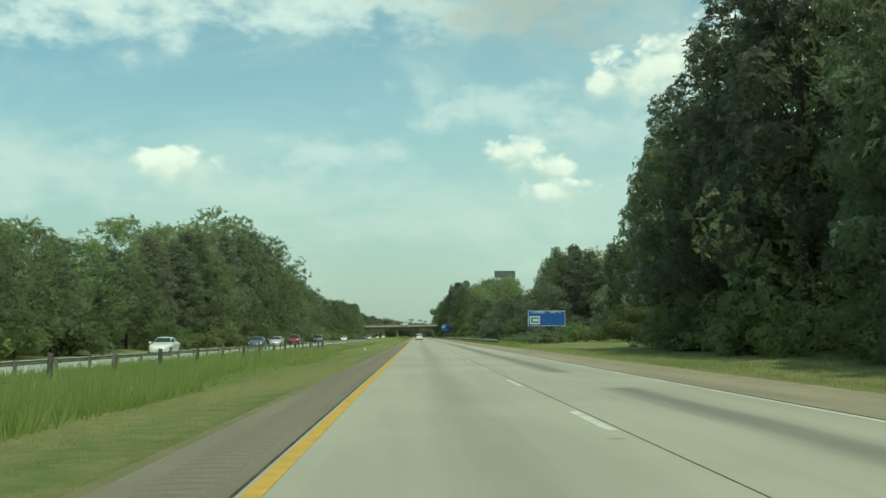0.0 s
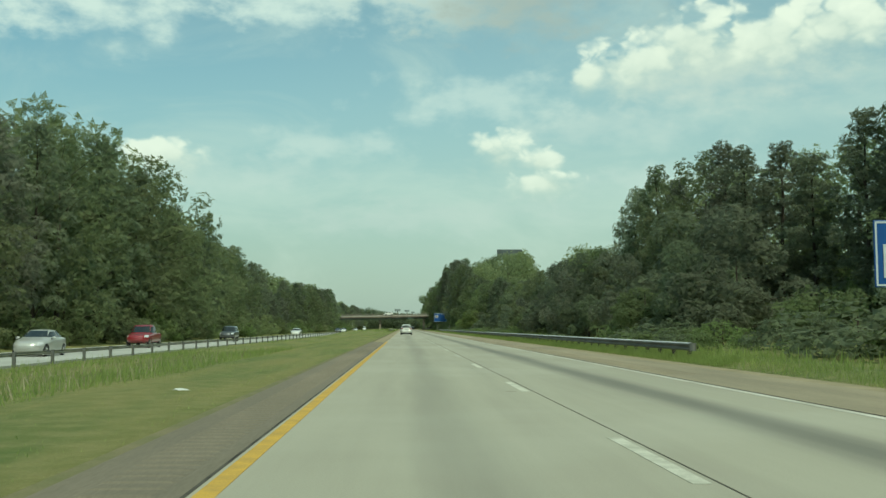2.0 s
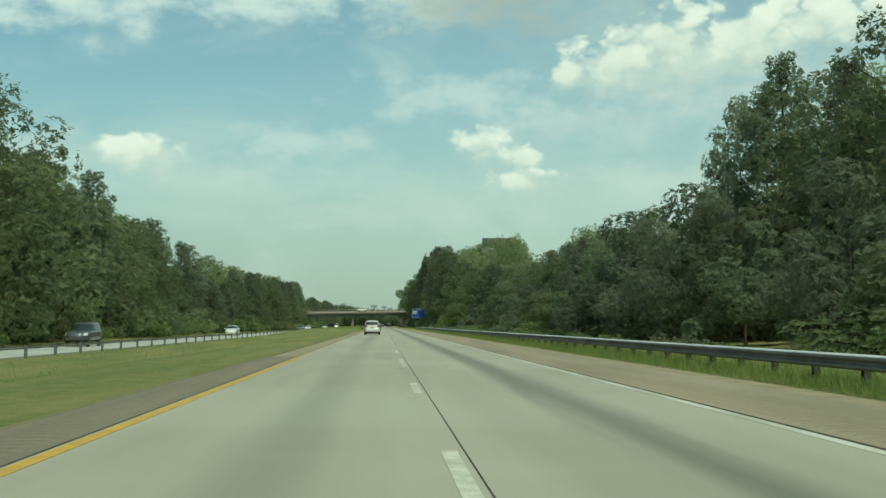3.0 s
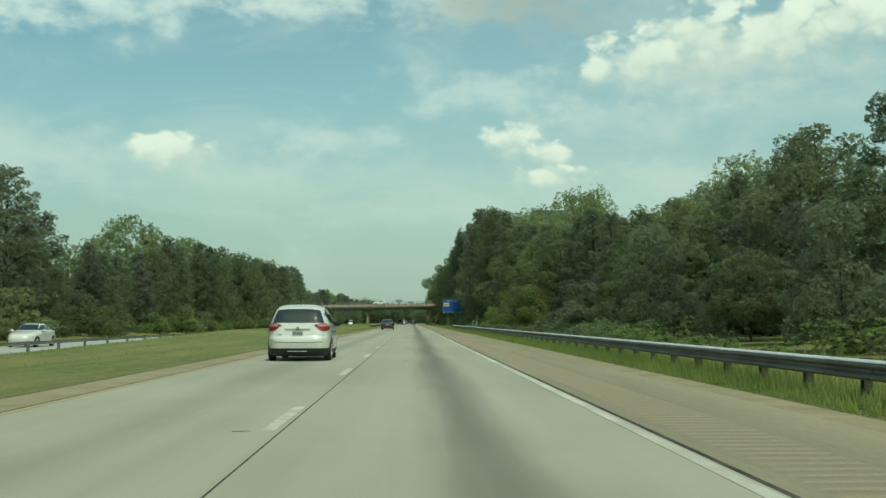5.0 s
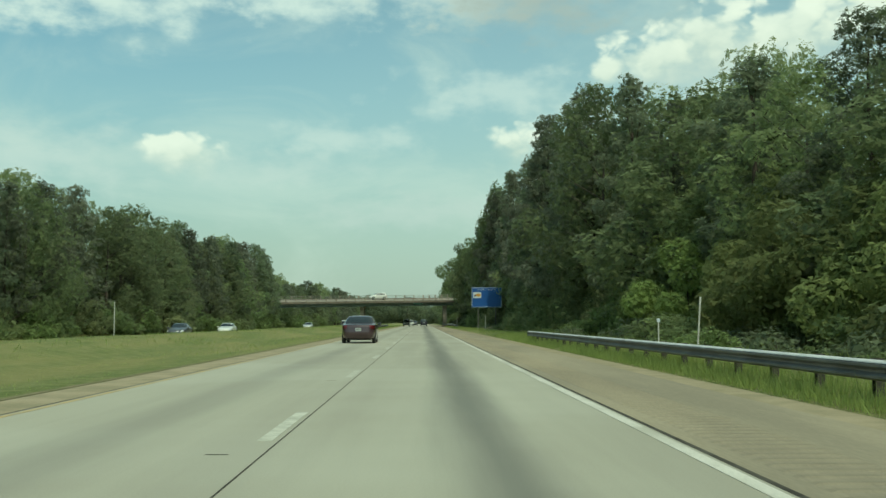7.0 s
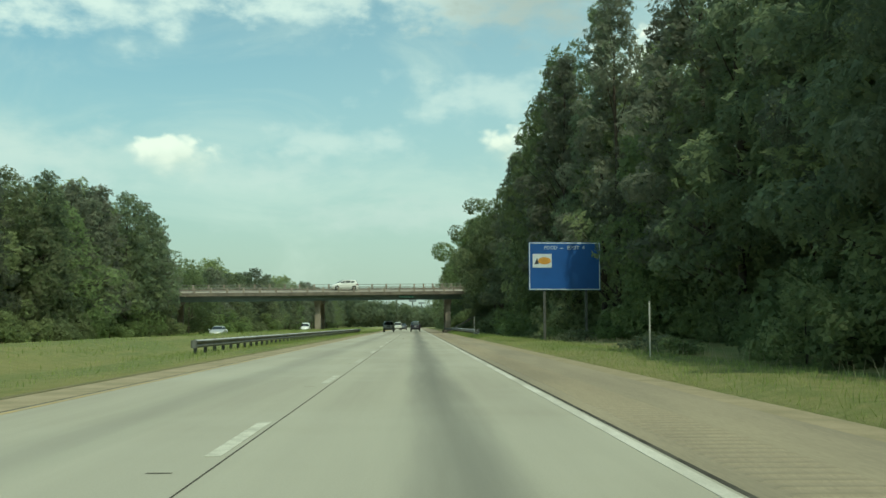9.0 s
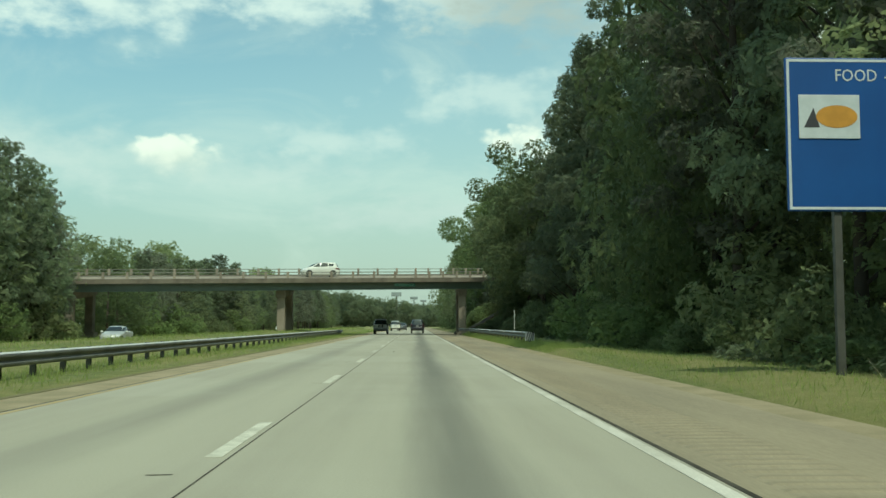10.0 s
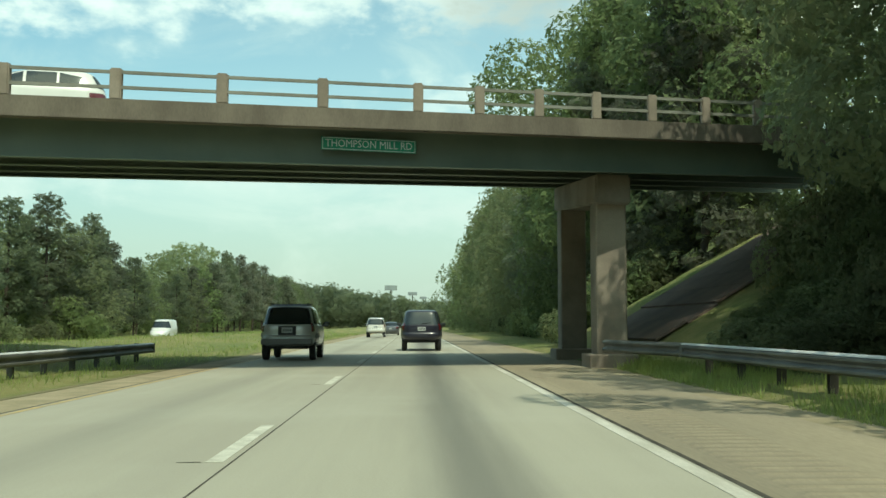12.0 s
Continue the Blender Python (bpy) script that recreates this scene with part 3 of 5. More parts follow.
bridge = thing("road_bridge", "concrete and green steel overpass with low railings", "bridge")
XL, XR = -46.0, 13.6
part("deck", bridge_box(XL, XR, -4.9, 3.9, 5.14, 5.36, 6), M_CONC, bridge)
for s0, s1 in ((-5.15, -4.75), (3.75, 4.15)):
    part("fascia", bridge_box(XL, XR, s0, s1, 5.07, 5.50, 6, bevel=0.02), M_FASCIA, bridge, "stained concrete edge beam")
for s in (-4.35, -1.8, 0.75, 3.3):
    g = part("girder", bridge_box(XL, XR, s - 0.03, s + 0.03, 4.36, 5.139, 6), M_GIRDER, bridge, "dark green steel girder")
    part("flange", bridge_box(XL, XR, s - 0.20, s + 0.20, 4.33, 4.358, 6), M_GIRDER, g)
for s in (-4.95, 3.95):
    x = XL + 0.95
    while x < XR - 0.5:
        part("rail_post", bridge_box(x - 0.11, x + 0.11, s - 0.09, s + 0.09, 5.502, 6.14, 1, bevel=0.025), M_CONC, bridge, "concrete railing post")
        x += 2.02 if x < 1.3 else 1.36
    for z in (5.72, 6.03):
        part("rail", bridge_box(XL, XR, s - 0.05, s + 0.03, z, z + 0.065, 6), M_OLDRAIL, bridge, "dull grey metal railing")
for px in (BX, -11.4, -30.0):
    for s in (-3.1, 2.6):
        base = deck_at(px, s, 0)
        col = part("pier_column", boxes((px - 0.51, px + 0.25, base.y - 0.40, base.y + 0.40, -0.3, base.z + 3.62), bevel=0.05), M_CONC, bridge, "square weathered concrete column")
        part("footing", boxes((px - 0.72, px + 0.46, base.y - 0.62, base.y + 0.62, -0.3, 0.30), bevel=0.04), M_CONC, col)
    part("pier_cap", bridge_box(px - 0.57, px + 0.33, -3.75, 3.3, 3.60, 4.325, 1, bevel=0.05), M_CONC, bridge, "concrete pier cap beam")

road_sign = thing("road_name_sign", "small green road name sign on the bridge girder", "sign", deck_at(0.35, -4.62, 4.78), math.degrees(math.atan(SKEW)))
road_sign.scale = (1.14, 1.0, 1.14)
part("panel", boxes((-0.92, 0.92, 0.0, 0.02, -0.125, 0.125), bevel=0.008), M_GREENSIGN, road_sign)
part("bracket", boxes((-0.7, -0.64, 0.021, 0.24, -0.03, 0.03), (0.64, 0.7, 0.021, 0.24, -0.03, 0.03)), M_SIGNPOST, road_sign)
part("border", boxes((-0.90, 0.90, -0.005, -0.001, 0.100, 0.112), (-0.90, 0.90, -0.005, -0.001, -0.112, -0.100), (-0.90, -0.888, -0.005, -0.001, -0.1, 0.1), (0.888, 0.90, -0.005, -0.001, -0.1, 0.1)), M_LETTER, road_sign)
text_part("THOMPSON MILL RD", 0.20, M_LETTER, road_sign, (0, -0.004, 0), "white capital letters", wide=1.68)


CUTS = [(-11.0, 0.0), (-5.2, 0.96), (-3.6, 1.0), (8.0, 1.0), (9.2, 0.96), (15.0, 0.0)]


def ramp_height(prof, x, s):
    """How high the earth ramp stands at a place along the bridge and across it."""
    px = [p[0] for p in prof]
    z = np.interp(x, px, [p[1] for p in prof]) if px[0] < px[-1] else np.interp(-x, [-q for q in px], [p[1] for p in prof])
    return float(-0.1 + (z + 0.1) * np.interp(s, [c[0] for c in CUTS], [c[1] for c in CUTS]))


def embankment(name, prof, label):
    """The earth ramp that carries the crossing road, with a paved slope under the deck."""
    v, f = [], []
    xs = [prof[0][0] + (prof[2][0] - prof[0][0]) * i / 16 for i in range(17)] + [prof[2][0] + (prof[3][0] - prof[2][0]) * i / 6 for i in range(1, 7)]
    ss = [-11, -9.5, -8, -6.6, -5.2, -3.6, -2.5, 0, 2.5, 4.6, 5.5, 6.8, 8.0, 9.2, 11.0, 13, 15]
    for x in xs:
        for s in ss:
            rough = 0.0 if -3.7 < s < 5 and x < prof[2][0] else 0.10 * noise.noise(Vector((x * 0.9, s * 0.9, 3)))
            v.append((x, BY + SKEW * (x - BX) + s, ramp_height(prof, x, s) + rough))
    n = len(ss)
    for i in range(len(xs) - 1):
        for j in range(n - 1):
            q = (i * n + j, i * n + j + 1, (i + 1) * n + j + 1, (i + 1) * n + j)
            f.append(q if prof[-1][0] < prof[0][0] else q[::-1])
    ob = tagged(new(name, mesh_of(name, v, f, M_GROUND, smooth=True)), label, "embankment", kind="structure")
    (x0, z0), (x1, z1) = prof[1], prof[2]
    bm = bmesh.new()
    for i in range(8):
        a, b = x0 + (x1 - x0) * i / 8, x0 + (x1 - x0) * (i + 0.985) / 8
        za, zb = z0 + (z1 - z0) * i / 8, z0 + (z1 - z0) * (i + 0.985) / 8
        q = [bm.verts.new((x, BY + SKEW * (x - BX) + s, z + 0.06)) for x, z, s in ((a, za, -3.5), (a, za, 4.9), (b, zb, 4.9), (b, zb, -3.5))]
        bm.faces.new(q)
    bmesh.ops.recalc_face_normals(bm, faces=bm.faces)
    bmesh.ops.solidify(bm, geom=bm.faces[:], thickness=0.06)
    part("slope_paving", bm, M_PAVING, ob, "brown paved slope under the bridge")
    return ob


RAMP = [(6.75, -0.1), (7.25, 0.55), (13.9, 4.3), (90, 4.75)]
embankment("embankment_right", RAMP, "grassy slope with paved strip below the bridge end")
embankment("embankment_left", [(-36.0, -0.1), (-36.6, 0.4), (-44.0, 4.3), (-140, 4.75)], "grassy slope at the far end of the bridge")

# ---------------- signs ----------------


def service_sign(label, x0, width, y, z0, z1, words, logo):
    """A blue motorway services sign on two posts, facing the traffic."""
    s = thing("service_sign", label, "sign", (x0 + width / 2, y, 0))
    w = width / 2
    part("panel", boxes((-w, w, 0, 0.05, z0, z1), bevel=0.02), M_BLUE, s)
    e = 0.045
    bm = boxes((-w + 0.03, w - 0.03, -0.006, -0.001, z1 - 0.03 - e, z1 - 0.03), (-w + 0.03, w - 0.03, -0.006, -0.001, z0 + 0.03, z0 + 0.03 + e),
               (-w + 0.03, -w + 0.03 + e, -0.006, -0.001, z0 + 0.03 + e, z1 - 0.03 - e), (w - 0.03 - e, w - 0.03, -0.006, -0.001, z0 + 0.03 + e, z1 - 0.03 - e))
    part("border", bm, M_LETTER, s, "white border line")
    hgt = z1 - z0
    for word, cx, wd in words:
        text_part(word, 0.30, M_LETTER, s, (cx * w, -0.004, z1 - 0.12 * hgt), "white capital letters", wide=wd * width)
    lw, lh = 0.265 * width, 0.285 * hgt
    lx, lz = -w + 0.055 * width, z1 - (0.245 if hgt > 2 else 0.36) * hgt
    if hgt < 2:
        lh = 0.5 * hgt
    lg = part("logo_panel", boxes((lx, lx + lw, -0.02, -0.002, lz - lh, lz), bevel=0.004), M_LETTER, s, "white panel with a plain coloured emblem")
    if logo == "orange":
        bm = bmesh.new()
        bmesh.ops.create_circle(bm, cap_ends=True, segments=24, radius=1, matrix=Matrix.Translation((lx + lw * 0.62, -0.024, lz - lh / 2)) @ Matrix.Rotation(math.pi / 2, 4, "X") @ Matrix.Diagonal((lw * 0.34, lh * 0.26, 1, 1)))
        part("emblem", bm, M_ORANGE, lg)
        bm = bmesh.new()
        bm.faces.new([bm.verts.new(p) for p in ((lx + lw * 0.08, -0.023, lz - lh * 0.75), (lx + lw * 0.34, -0.023, lz - lh * 0.75), (lx + lw * 0.24, -0.023, lz - lh * 0.3))])
        part("emblem", bm, M_INK, lg)
    else:
        part("emblem", boxes((lx + lw * 0.10, lx + lw * 0.9, -0.024, -0.021, lz - lh * 0.86, lz - lh * 0.14)), M_LOGOGREEN, lg)
        part("emblem", boxes((lx + lw * 0.28, lx + lw * 0.84, -0.028, -0.025, lz - lh * 0.62, lz - lh * 0.36)), M_LETTER, lg)
    for px in (-0.56 * w, 0.60 * w):
        part("post", boxes((px - 0.07, px + 0.07, 0.052, 0.16, -0.6, z1 - 0.1), bevel=0.01), M_SIGNPOST, s, "steel sign post")
    return s


service_sign("blue lodging sign with one emblem beside the wood", 9.1, 3.85, 102.5, 1.95, 3.55, [("LODGING", -0.42, 0.31), ("EXIT", 0.36, 0.15), ("N", 0.68, 0.04)], "green")
service_sign("large blue food sign with one emblem on posts", 7.75, 4.0, 401, 2.93, 5.6, [("FOOD", -0.38, 0.18), ("-", -0.08, 0.05), ("EXIT", 0.25, 0.17), ("4", 0.53, 0.035)], "orange")


def billboard(label, x, y, z0, z1, width, mat, pole=0.35):
    b = thing("billboard", label, "billboard", (x, y, 0))
    part("panel", boxes((-width / 2, width / 2, -0.25, 0.25, z0, z1), bevel=0.04), mat, b)
    part("catwalk", boxes((-width / 2, width / 2, -0.7, -0.26, z0 - 0.12, z0 - 0.02)), M_SIGNPOST, b)
    part("pole", tube(pole, pole * 0.9, (0, 0.1, -1), (0, 0.1, z0 + 0.3), 14), M_SIGNPOST, b, "steel pole")


billboard("dark billboard on a tall pole above the trees", 38, 455, 27.4, 30.6, 9.5, M_PANEL)
billboard("small grey roadside billboard on a slim pole", -6.6, 800, 12.9, 14.5, 4.2, M_PANEL_PALE, 0.25)
billboard("small grey roadside billboard on a slim pole", 0.6, 900, 14.2, 15.5, 4.0, M_PANEL_PALE, 0.25)
billboard("small grey roadside billboard on a slim pole", 5.9, 960, 14.2, 15.2, 3.5, M_PANEL_PALE, 0.25)

# ---------------- trees ----------------


def leaf_cards(centres, radii, count, size, seed, flat=0.75):
    """Leaf sprays, each a folded blade, over the skins of many small clumps."""
    r = np.random.RandomState(seed)
    pick = r.choice(len(centres), count, p=radii ** 2 / (radii ** 2).sum())
    d = r.normal(size=(count, 3))
    d /= np.linalg.norm(d, axis=1)[:, None]
    rad = radii[pick] * (0.66 + 0.40 * r.rand(count) ** 0.6)
    pos = centres[pick] + d * rad[:, None] * np.array((1, 1, flat))
    up = d * 0.75 + r.normal(size=(count, 3)) * 0.42
    up[:, 2] += 0.40
    up /= np.linalg.norm(up, axis=1)[:, None]
    ax = np.cross(up, r.normal(size=(count, 3)))
    ax /= np.linalg.norm(ax, axis=1)[:, None]
    sd = np.cross(up, ax)
    s = size * (0.6 + 0.8 * r.rand(count))[:, None]
    tri = np.stack([pos - ax * s * 0.5 + sd * s * 0.16, pos + ax * s * 0.2 - sd * s * 0.5, pos + ax * s * 0.6 + sd * s * 0.3 + up * s * 0.15], 1)
    v = tri.reshape(-1, 3)
    f = np.arange(count * 3).reshape(-1, 3)
    return v, f


def lumps(centres, radii, seed, shrink=0.72):
    """Rough inner masses that close the crown."""
    v, f = [], []
    r = np.random.RandomState(seed)
    bm = bmesh.new()
    bmesh.ops.create_icosphere(bm, subdivisions=1, radius=1)
    base = np.array([x.co[:] for x in bm.verts])
    tri = np.array([[q.index for q in x.verts] for x in bm.faces])
    bm.free()
    for c, q in zip(centres, radii):
        k = base * (1 + 0.35 * (r.rand(len(base), 1) - 0.5))
        f.append(tri + sum(len(x) for x in v))
        v.append(c + k * q * shrink * np.array((1, 1, 0.8)))
    return np.vstack(v), np.vstack(f)


def crown_mesh(kind, h, spread, count, size, seed, mat):
    r = np.random.RandomState(seed)
    cs, rs = [], []
    if kind == "broad":
        n = 62
        for i in range(n):
            t = (i + 0.5) / n
            a = i * 2.4 + r.rand()
            lobe = 1 + 0.55 * noise.noise(Vector((math.cos(a) * 1.3, math.sin(a) * 1.3, 4.0 * t + seed)))
            env = spread * 1.12 * lobe * math.sin(math.pi * (0.20 + 0.79 * t ** 0.85)) ** 0.65
            k = 0.42 + 0.52 * math.sqrt(r.rand())
            cs.append((math.cos(a) * env * k, math.sin(a) * env * k, h * (0.05 + 0.89 * t)))
            rs.append(spread * (0.20 + 0.15 * r.rand()) * (1.08 - 0.42 * t))
    elif kind == "high":
        n = 30
        for i in range(n):
            t = (i + 0.5) / n
            a, k = i * 2.4 + r.rand(), 0.3 + 0.7 * r.rand() ** 0.6
            env = spread * (0.75 + 0.6 * math.sin(math.pi * min(1, 0.15 + 0.8 * t)))
            cs.append((math.cos(a) * env * k, math.sin(a) * env * k, h * (0.30 + 0.66 * t)))
            rs.append(spread * (0.22 + 0.16 * r.rand()))
    elif kind == "pine":
        n = 74
        for i in range(n):
            t = (i + 0.5) / n
            a = i * 2.4 + r.rand() * 1.3
            tier = 0.80 + 0.20 * math.sin(t * 42 + a)
            env = spread * tier * (1.0 - 0.80 * t ** 1.9)
            k = 0.25 + 0.75 * math.sqrt(r.rand())
            cs.append((math.cos(a) * env * k, math.sin(a) * env * k, h * (0.16 + 0.82 * t) + 0.12 * env * k))
            rs.append(spread * (0.15 + 0.12 * r.rand()) * (1.15 - 0.45 * t))
    else:
        n = 18
        for i in range(n):
            a, k = i * 2.4 + r.rand(), math.sqrt((i + 0.5) / n)
            z = h * (0.13 + 0.67 * r.rand() * (1.18 - 0.85 * k))
            cs.append((math.cos(a) * spread * k * 0.85, math.sin(a) * spread * k * 0.85, z))
            rs.append(spread * (0.24 + 0.14 * r.rand()) * (1.1 - 0.3 * k))
    cs, rs = np.array(cs), np.array(rs)
    v1, f1 = leaf_cards(cs, rs, count, size, seed + 1, 0.62 if kind == "pine" else 0.85)
    # only the low inner clumps get the cores in darker, shade-toned colour
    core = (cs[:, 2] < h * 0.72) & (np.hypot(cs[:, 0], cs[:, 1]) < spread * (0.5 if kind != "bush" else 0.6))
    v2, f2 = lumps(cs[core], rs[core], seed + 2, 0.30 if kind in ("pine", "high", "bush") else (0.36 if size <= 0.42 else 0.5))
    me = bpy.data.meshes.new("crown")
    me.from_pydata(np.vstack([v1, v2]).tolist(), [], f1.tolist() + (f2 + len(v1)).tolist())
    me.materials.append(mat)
    me.materials.append(M_INNER_SHADE)
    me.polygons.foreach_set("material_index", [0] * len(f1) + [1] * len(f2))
    return me, cs, rs


def trunk_mesh(h, r0, cs, seed, top=0.85):
    """A tapered trunk with limbs that reach into the crown."""
    rng = random.Random(seed)
    v, f = [], []

    def limb(a, b, ra, rb, seg=6, n=4):
        a, b = Vector(a), Vector(b)
        d = (b - a).normalized()
        s = d.orthogonal().normalized()
        t = d.cross(s)
        start = len(v)
        for i in range(n + 1):
            k = i / n
            c = a.lerp(b, k) + (s * rng.uniform(-1, 1) + t * rng.uniform(-1, 1)) * ra * (0.5 if 0 < i < n else 0)
            rr = ra + (rb - ra) * k
            for j in range(seg):
                q = 2 * math.pi * j / seg
                v.append(c + (s * math.cos(q) + t * math.sin(q)) * rr)
        for i in range(n):
            for j in range(seg):
                f.append((start + i * seg + j, start + i * seg + (j + 1) % seg, start + (i + 1) * seg + (j + 1) % seg, start + (i + 1) * seg + j))

    limb((0, 0, -0.4), (0, 0, h * top), r0, r0 * 0.25, 7, 5)
    for c in cs[::5]:
        z = max(h * 0.08, c[2] - 0.12 * h)
        limb((0, 0, z), tuple(c), r0 * 0.38 * (1.1 - z / h), 0.02, 4, 2)
    return mesh_of("trunk", v, f, M_BARK, smooth=True)


PROTO = {}


def tree_proto(key, name, kind, h, spread, count, size, seed, mat, r0):
    crown, cs, rs = crown_mesh(kind, h, spread, count, size, seed, mat)
    PROTO[key] = (name, crown, trunk_mesh(h, r0, cs, seed, 0.86 if kind == "pine" else 0.7) if kind != "bush" else trunk_mesh(h * 0.7, r0, cs, seed, 0.8), h)


for i in range(3):
    tree_proto("broad%d" % i, "broadleaf_tree", "broad", 15.0 + i, 4.1 + 0.3 * i, 7000, 0.37, 10 + i, M_LEAF2 if i == 2 else M_LEAF, 0.22)
    tree_proto("pine%d" % i, "pine_tree", "pine", 19.0 + i, 3.9 + 0.3 * i, 7000, 0.37, 30 + i, M_PINE, 0.24)
    tree_proto("far%d" % i, "broadleaf_tree", "broad", 15.0 + i, 4.7 + 0.3 * i, 4300, 0.48, 50 + i, M_LEAF, 0.22)
    tree_proto("deep%d" % i, "broadleaf_tree", "broad", 15.0 + i, 4.6 + 0.3 * i, 3500, 0.43, 80 + i, M_LEAF2 if i == 1 else M_LEAF, 0.22)
    tree_proto("shrub%d" % i, "bush", "bush", 3.2, 2.4, 900, 0.30, 75 + i, (M_LEAF, M_BUSH, M_PINE)[i], 0.06)
    tree_proto("back%d" % i, "broadleaf_tree", "broad", 15.0 + i, 4.6 + 0.3 * i, 1500, 0.66, 60 + i, M_LEAF2 if i == 1 else M_LEAF, 0.22)
    tree_proto("bush%d" % i, "bush", "bush", 3.2, 2.2, 1350, 0.28, 70 + i, (M_BUSH, M_LEAF2, M_LEAF)[i], 0.06)
    tree_proto("edge%d" % i, "young_tree", "bush", 8.0, 3.0 + 0.2 * i, 3200, 0.34, 85 + i, (M_PINE, M_LEAF, M_PINE)[i], 0.1)
tree_proto("willow0", "bush", "bush", 5.0, 3.2, 6500, 0.24, 97, M_VINE, 0.08)
tree_proto("olive0", "bush", "bush", 5.0, 3.3, 7000, 0.22, 99, M_OLIVE, 0.08)
tree_proto("silver0", "broadleaf_tree", "broad", 15.0, 3.8, 6800, 0.37, 94, M_SILVER_LEAF, 0.2)
tree_proto("thicket0", "bush", "bush", 5.0, 3.4, 5600, 0.25, 98, M_LEAF, 0.08)
tree_proto("high0", "broadleaf_tree", "high", 16.0, 4.6, 12500, 0.31, 95, M_LEAF, 0.24)
tree_proto("farpine", "pine_tree", "pine", 19.0, 4.7, 4200, 0.50, 91, M_PINE, 0.24)
rng = random.Random(11)
LABEL = {"back": "tall tree deeper in the roadside wood", "deep": "tall tree deeper in the roadside wood", "shrub": "low leafy undergrowth bush behind the guardrail", "broad": "dense green broadleaf tree at the wood's edge", "pine": "tall dark green pine tree in roadside wood", "far": "broadleaf tree in the wood beyond the far carriageway",
         "farp": "dark pine tree in the wood beyond the far carriageway", "bush": "low leafy green bush at the wood's edge",
         "edge": "dark young tree with foliage down to the ground"}
GROUPS = {"broadleaf_tree": "trees of the roadside woods", "pine_tree": "pines of the roadside woods", "bush": "bushes along the woods", "young_tree": "young trees at the wood's edge"}


def plant(key, x, y, height, wide=1.0, label="", z=None):
    name, crown, trunk, h = PROTO[key]
    k = height / h
    z = ground_height(x, y) - 0.05 if z is None else z
    t = thing(name, label or LABEL[key[:4] if key.startswith("farp") else key.rstrip("0123456789")], "bush" if name == "bush" else "tree", (x, y, z), rng.uniform(0, 360), GROUPS[name])
    t.scale = (k * wide, k * wide, k)
    part("trunk", trunk, None, t)
    part("crown", crown, None, t)
    return t


JOINED = []


def behind(key, x, y, height, wide=1.0):
    """Marks a tree or shrub that nobody could tell apart, to be joined with its like."""
    JOINED.append((key, x, y, ground_height(x, y) - 0.05, rng.uniform(0, 6.283), height / PROTO[key][3], wide))


def join_stuff(name, label, category, rows):
    vs, fs, ms, mats, base = [], [], [], [], 0
    flat = {}
    for key, x, y, z, turn, k, wide in rows:
        for me in (PROTO[key][1], PROTO[key][2]):
            if me.name not in flat:
                me.calc_loop_triangles()
                co = np.zeros(len(me.vertices) * 3)
                me.vertices.foreach_get("co", co)
                tri = np.zeros(len(me.loop_triangles) * 3, int)
                me.loop_triangles.foreach_get("vertices", tri)
                flat[me.name] = (co.reshape(-1, 3), tri.reshape(-1, 3))
            co, tri = flat[me.name]
            c, s = math.cos(turn), math.sin(turn)
            q = co * np.array((k * wide, k * wide, k))
            vs.append(np.stack([q[:, 0] * c - q[:, 1] * s + x, q[:, 0] * s + q[:, 1] * c + y, q[:, 2] + z], 1))
            fs.append(tri + base)
            base += len(co)
            for m in me.materials:
                if m not in mats:
                    mats.append(m)
            own = np.zeros(len(me.polygons), int)
            me.polygons.foreach_get("material_index", own)
            own = np.array([mats.index(m) for m in me.materials])[own]
            ms.append(np.array([own[t.polygon_index] for t in me.loop_triangles]) if len(me.materials) > 1 or len(own) != len(tri) else own)
    me = bpy.data.meshes.new(name)
    me.from_pydata(np.vstack(vs).tolist(), [], np.vstack(fs).tolist())
    for m in mats:
        me.materials.append(m)
    me.polygons.foreach_set("material_index", np.concatenate(ms))
    tagged(new(name, me), label, category, kind="stuff")


RIGHT = [(-20, 14, 21), (62, 14, 21), (66, 23.5, 12), (92, 27, 12.8), (112, 26.5, 13.6), (135, 23, 12.8), (155, 22, 14), (165, 21.5, 14.6), (171, 21.5, 15.4), (176, 21.5, 15.2), (179.5, 21.5, 10.4), (205, 21, 9.8), (225, 20.5, 9.6), (262, 18.5, 9.3), (275, 18, 10.8),
         (300, 17.5, 12.0), (318, 15.5, 12.7), (327, 14.6, 15.6), (336, 13.6, 17.4), (347, 13.2, 17.6), (360, 12.8, 19), (377, 12.8, 20.5), (421, 12.8, 22), (455, 12.8, 20.5), (468, 15.5, 19), (484, 17, 18), (500, 12.0, 19), (640, 12.5, 18)]
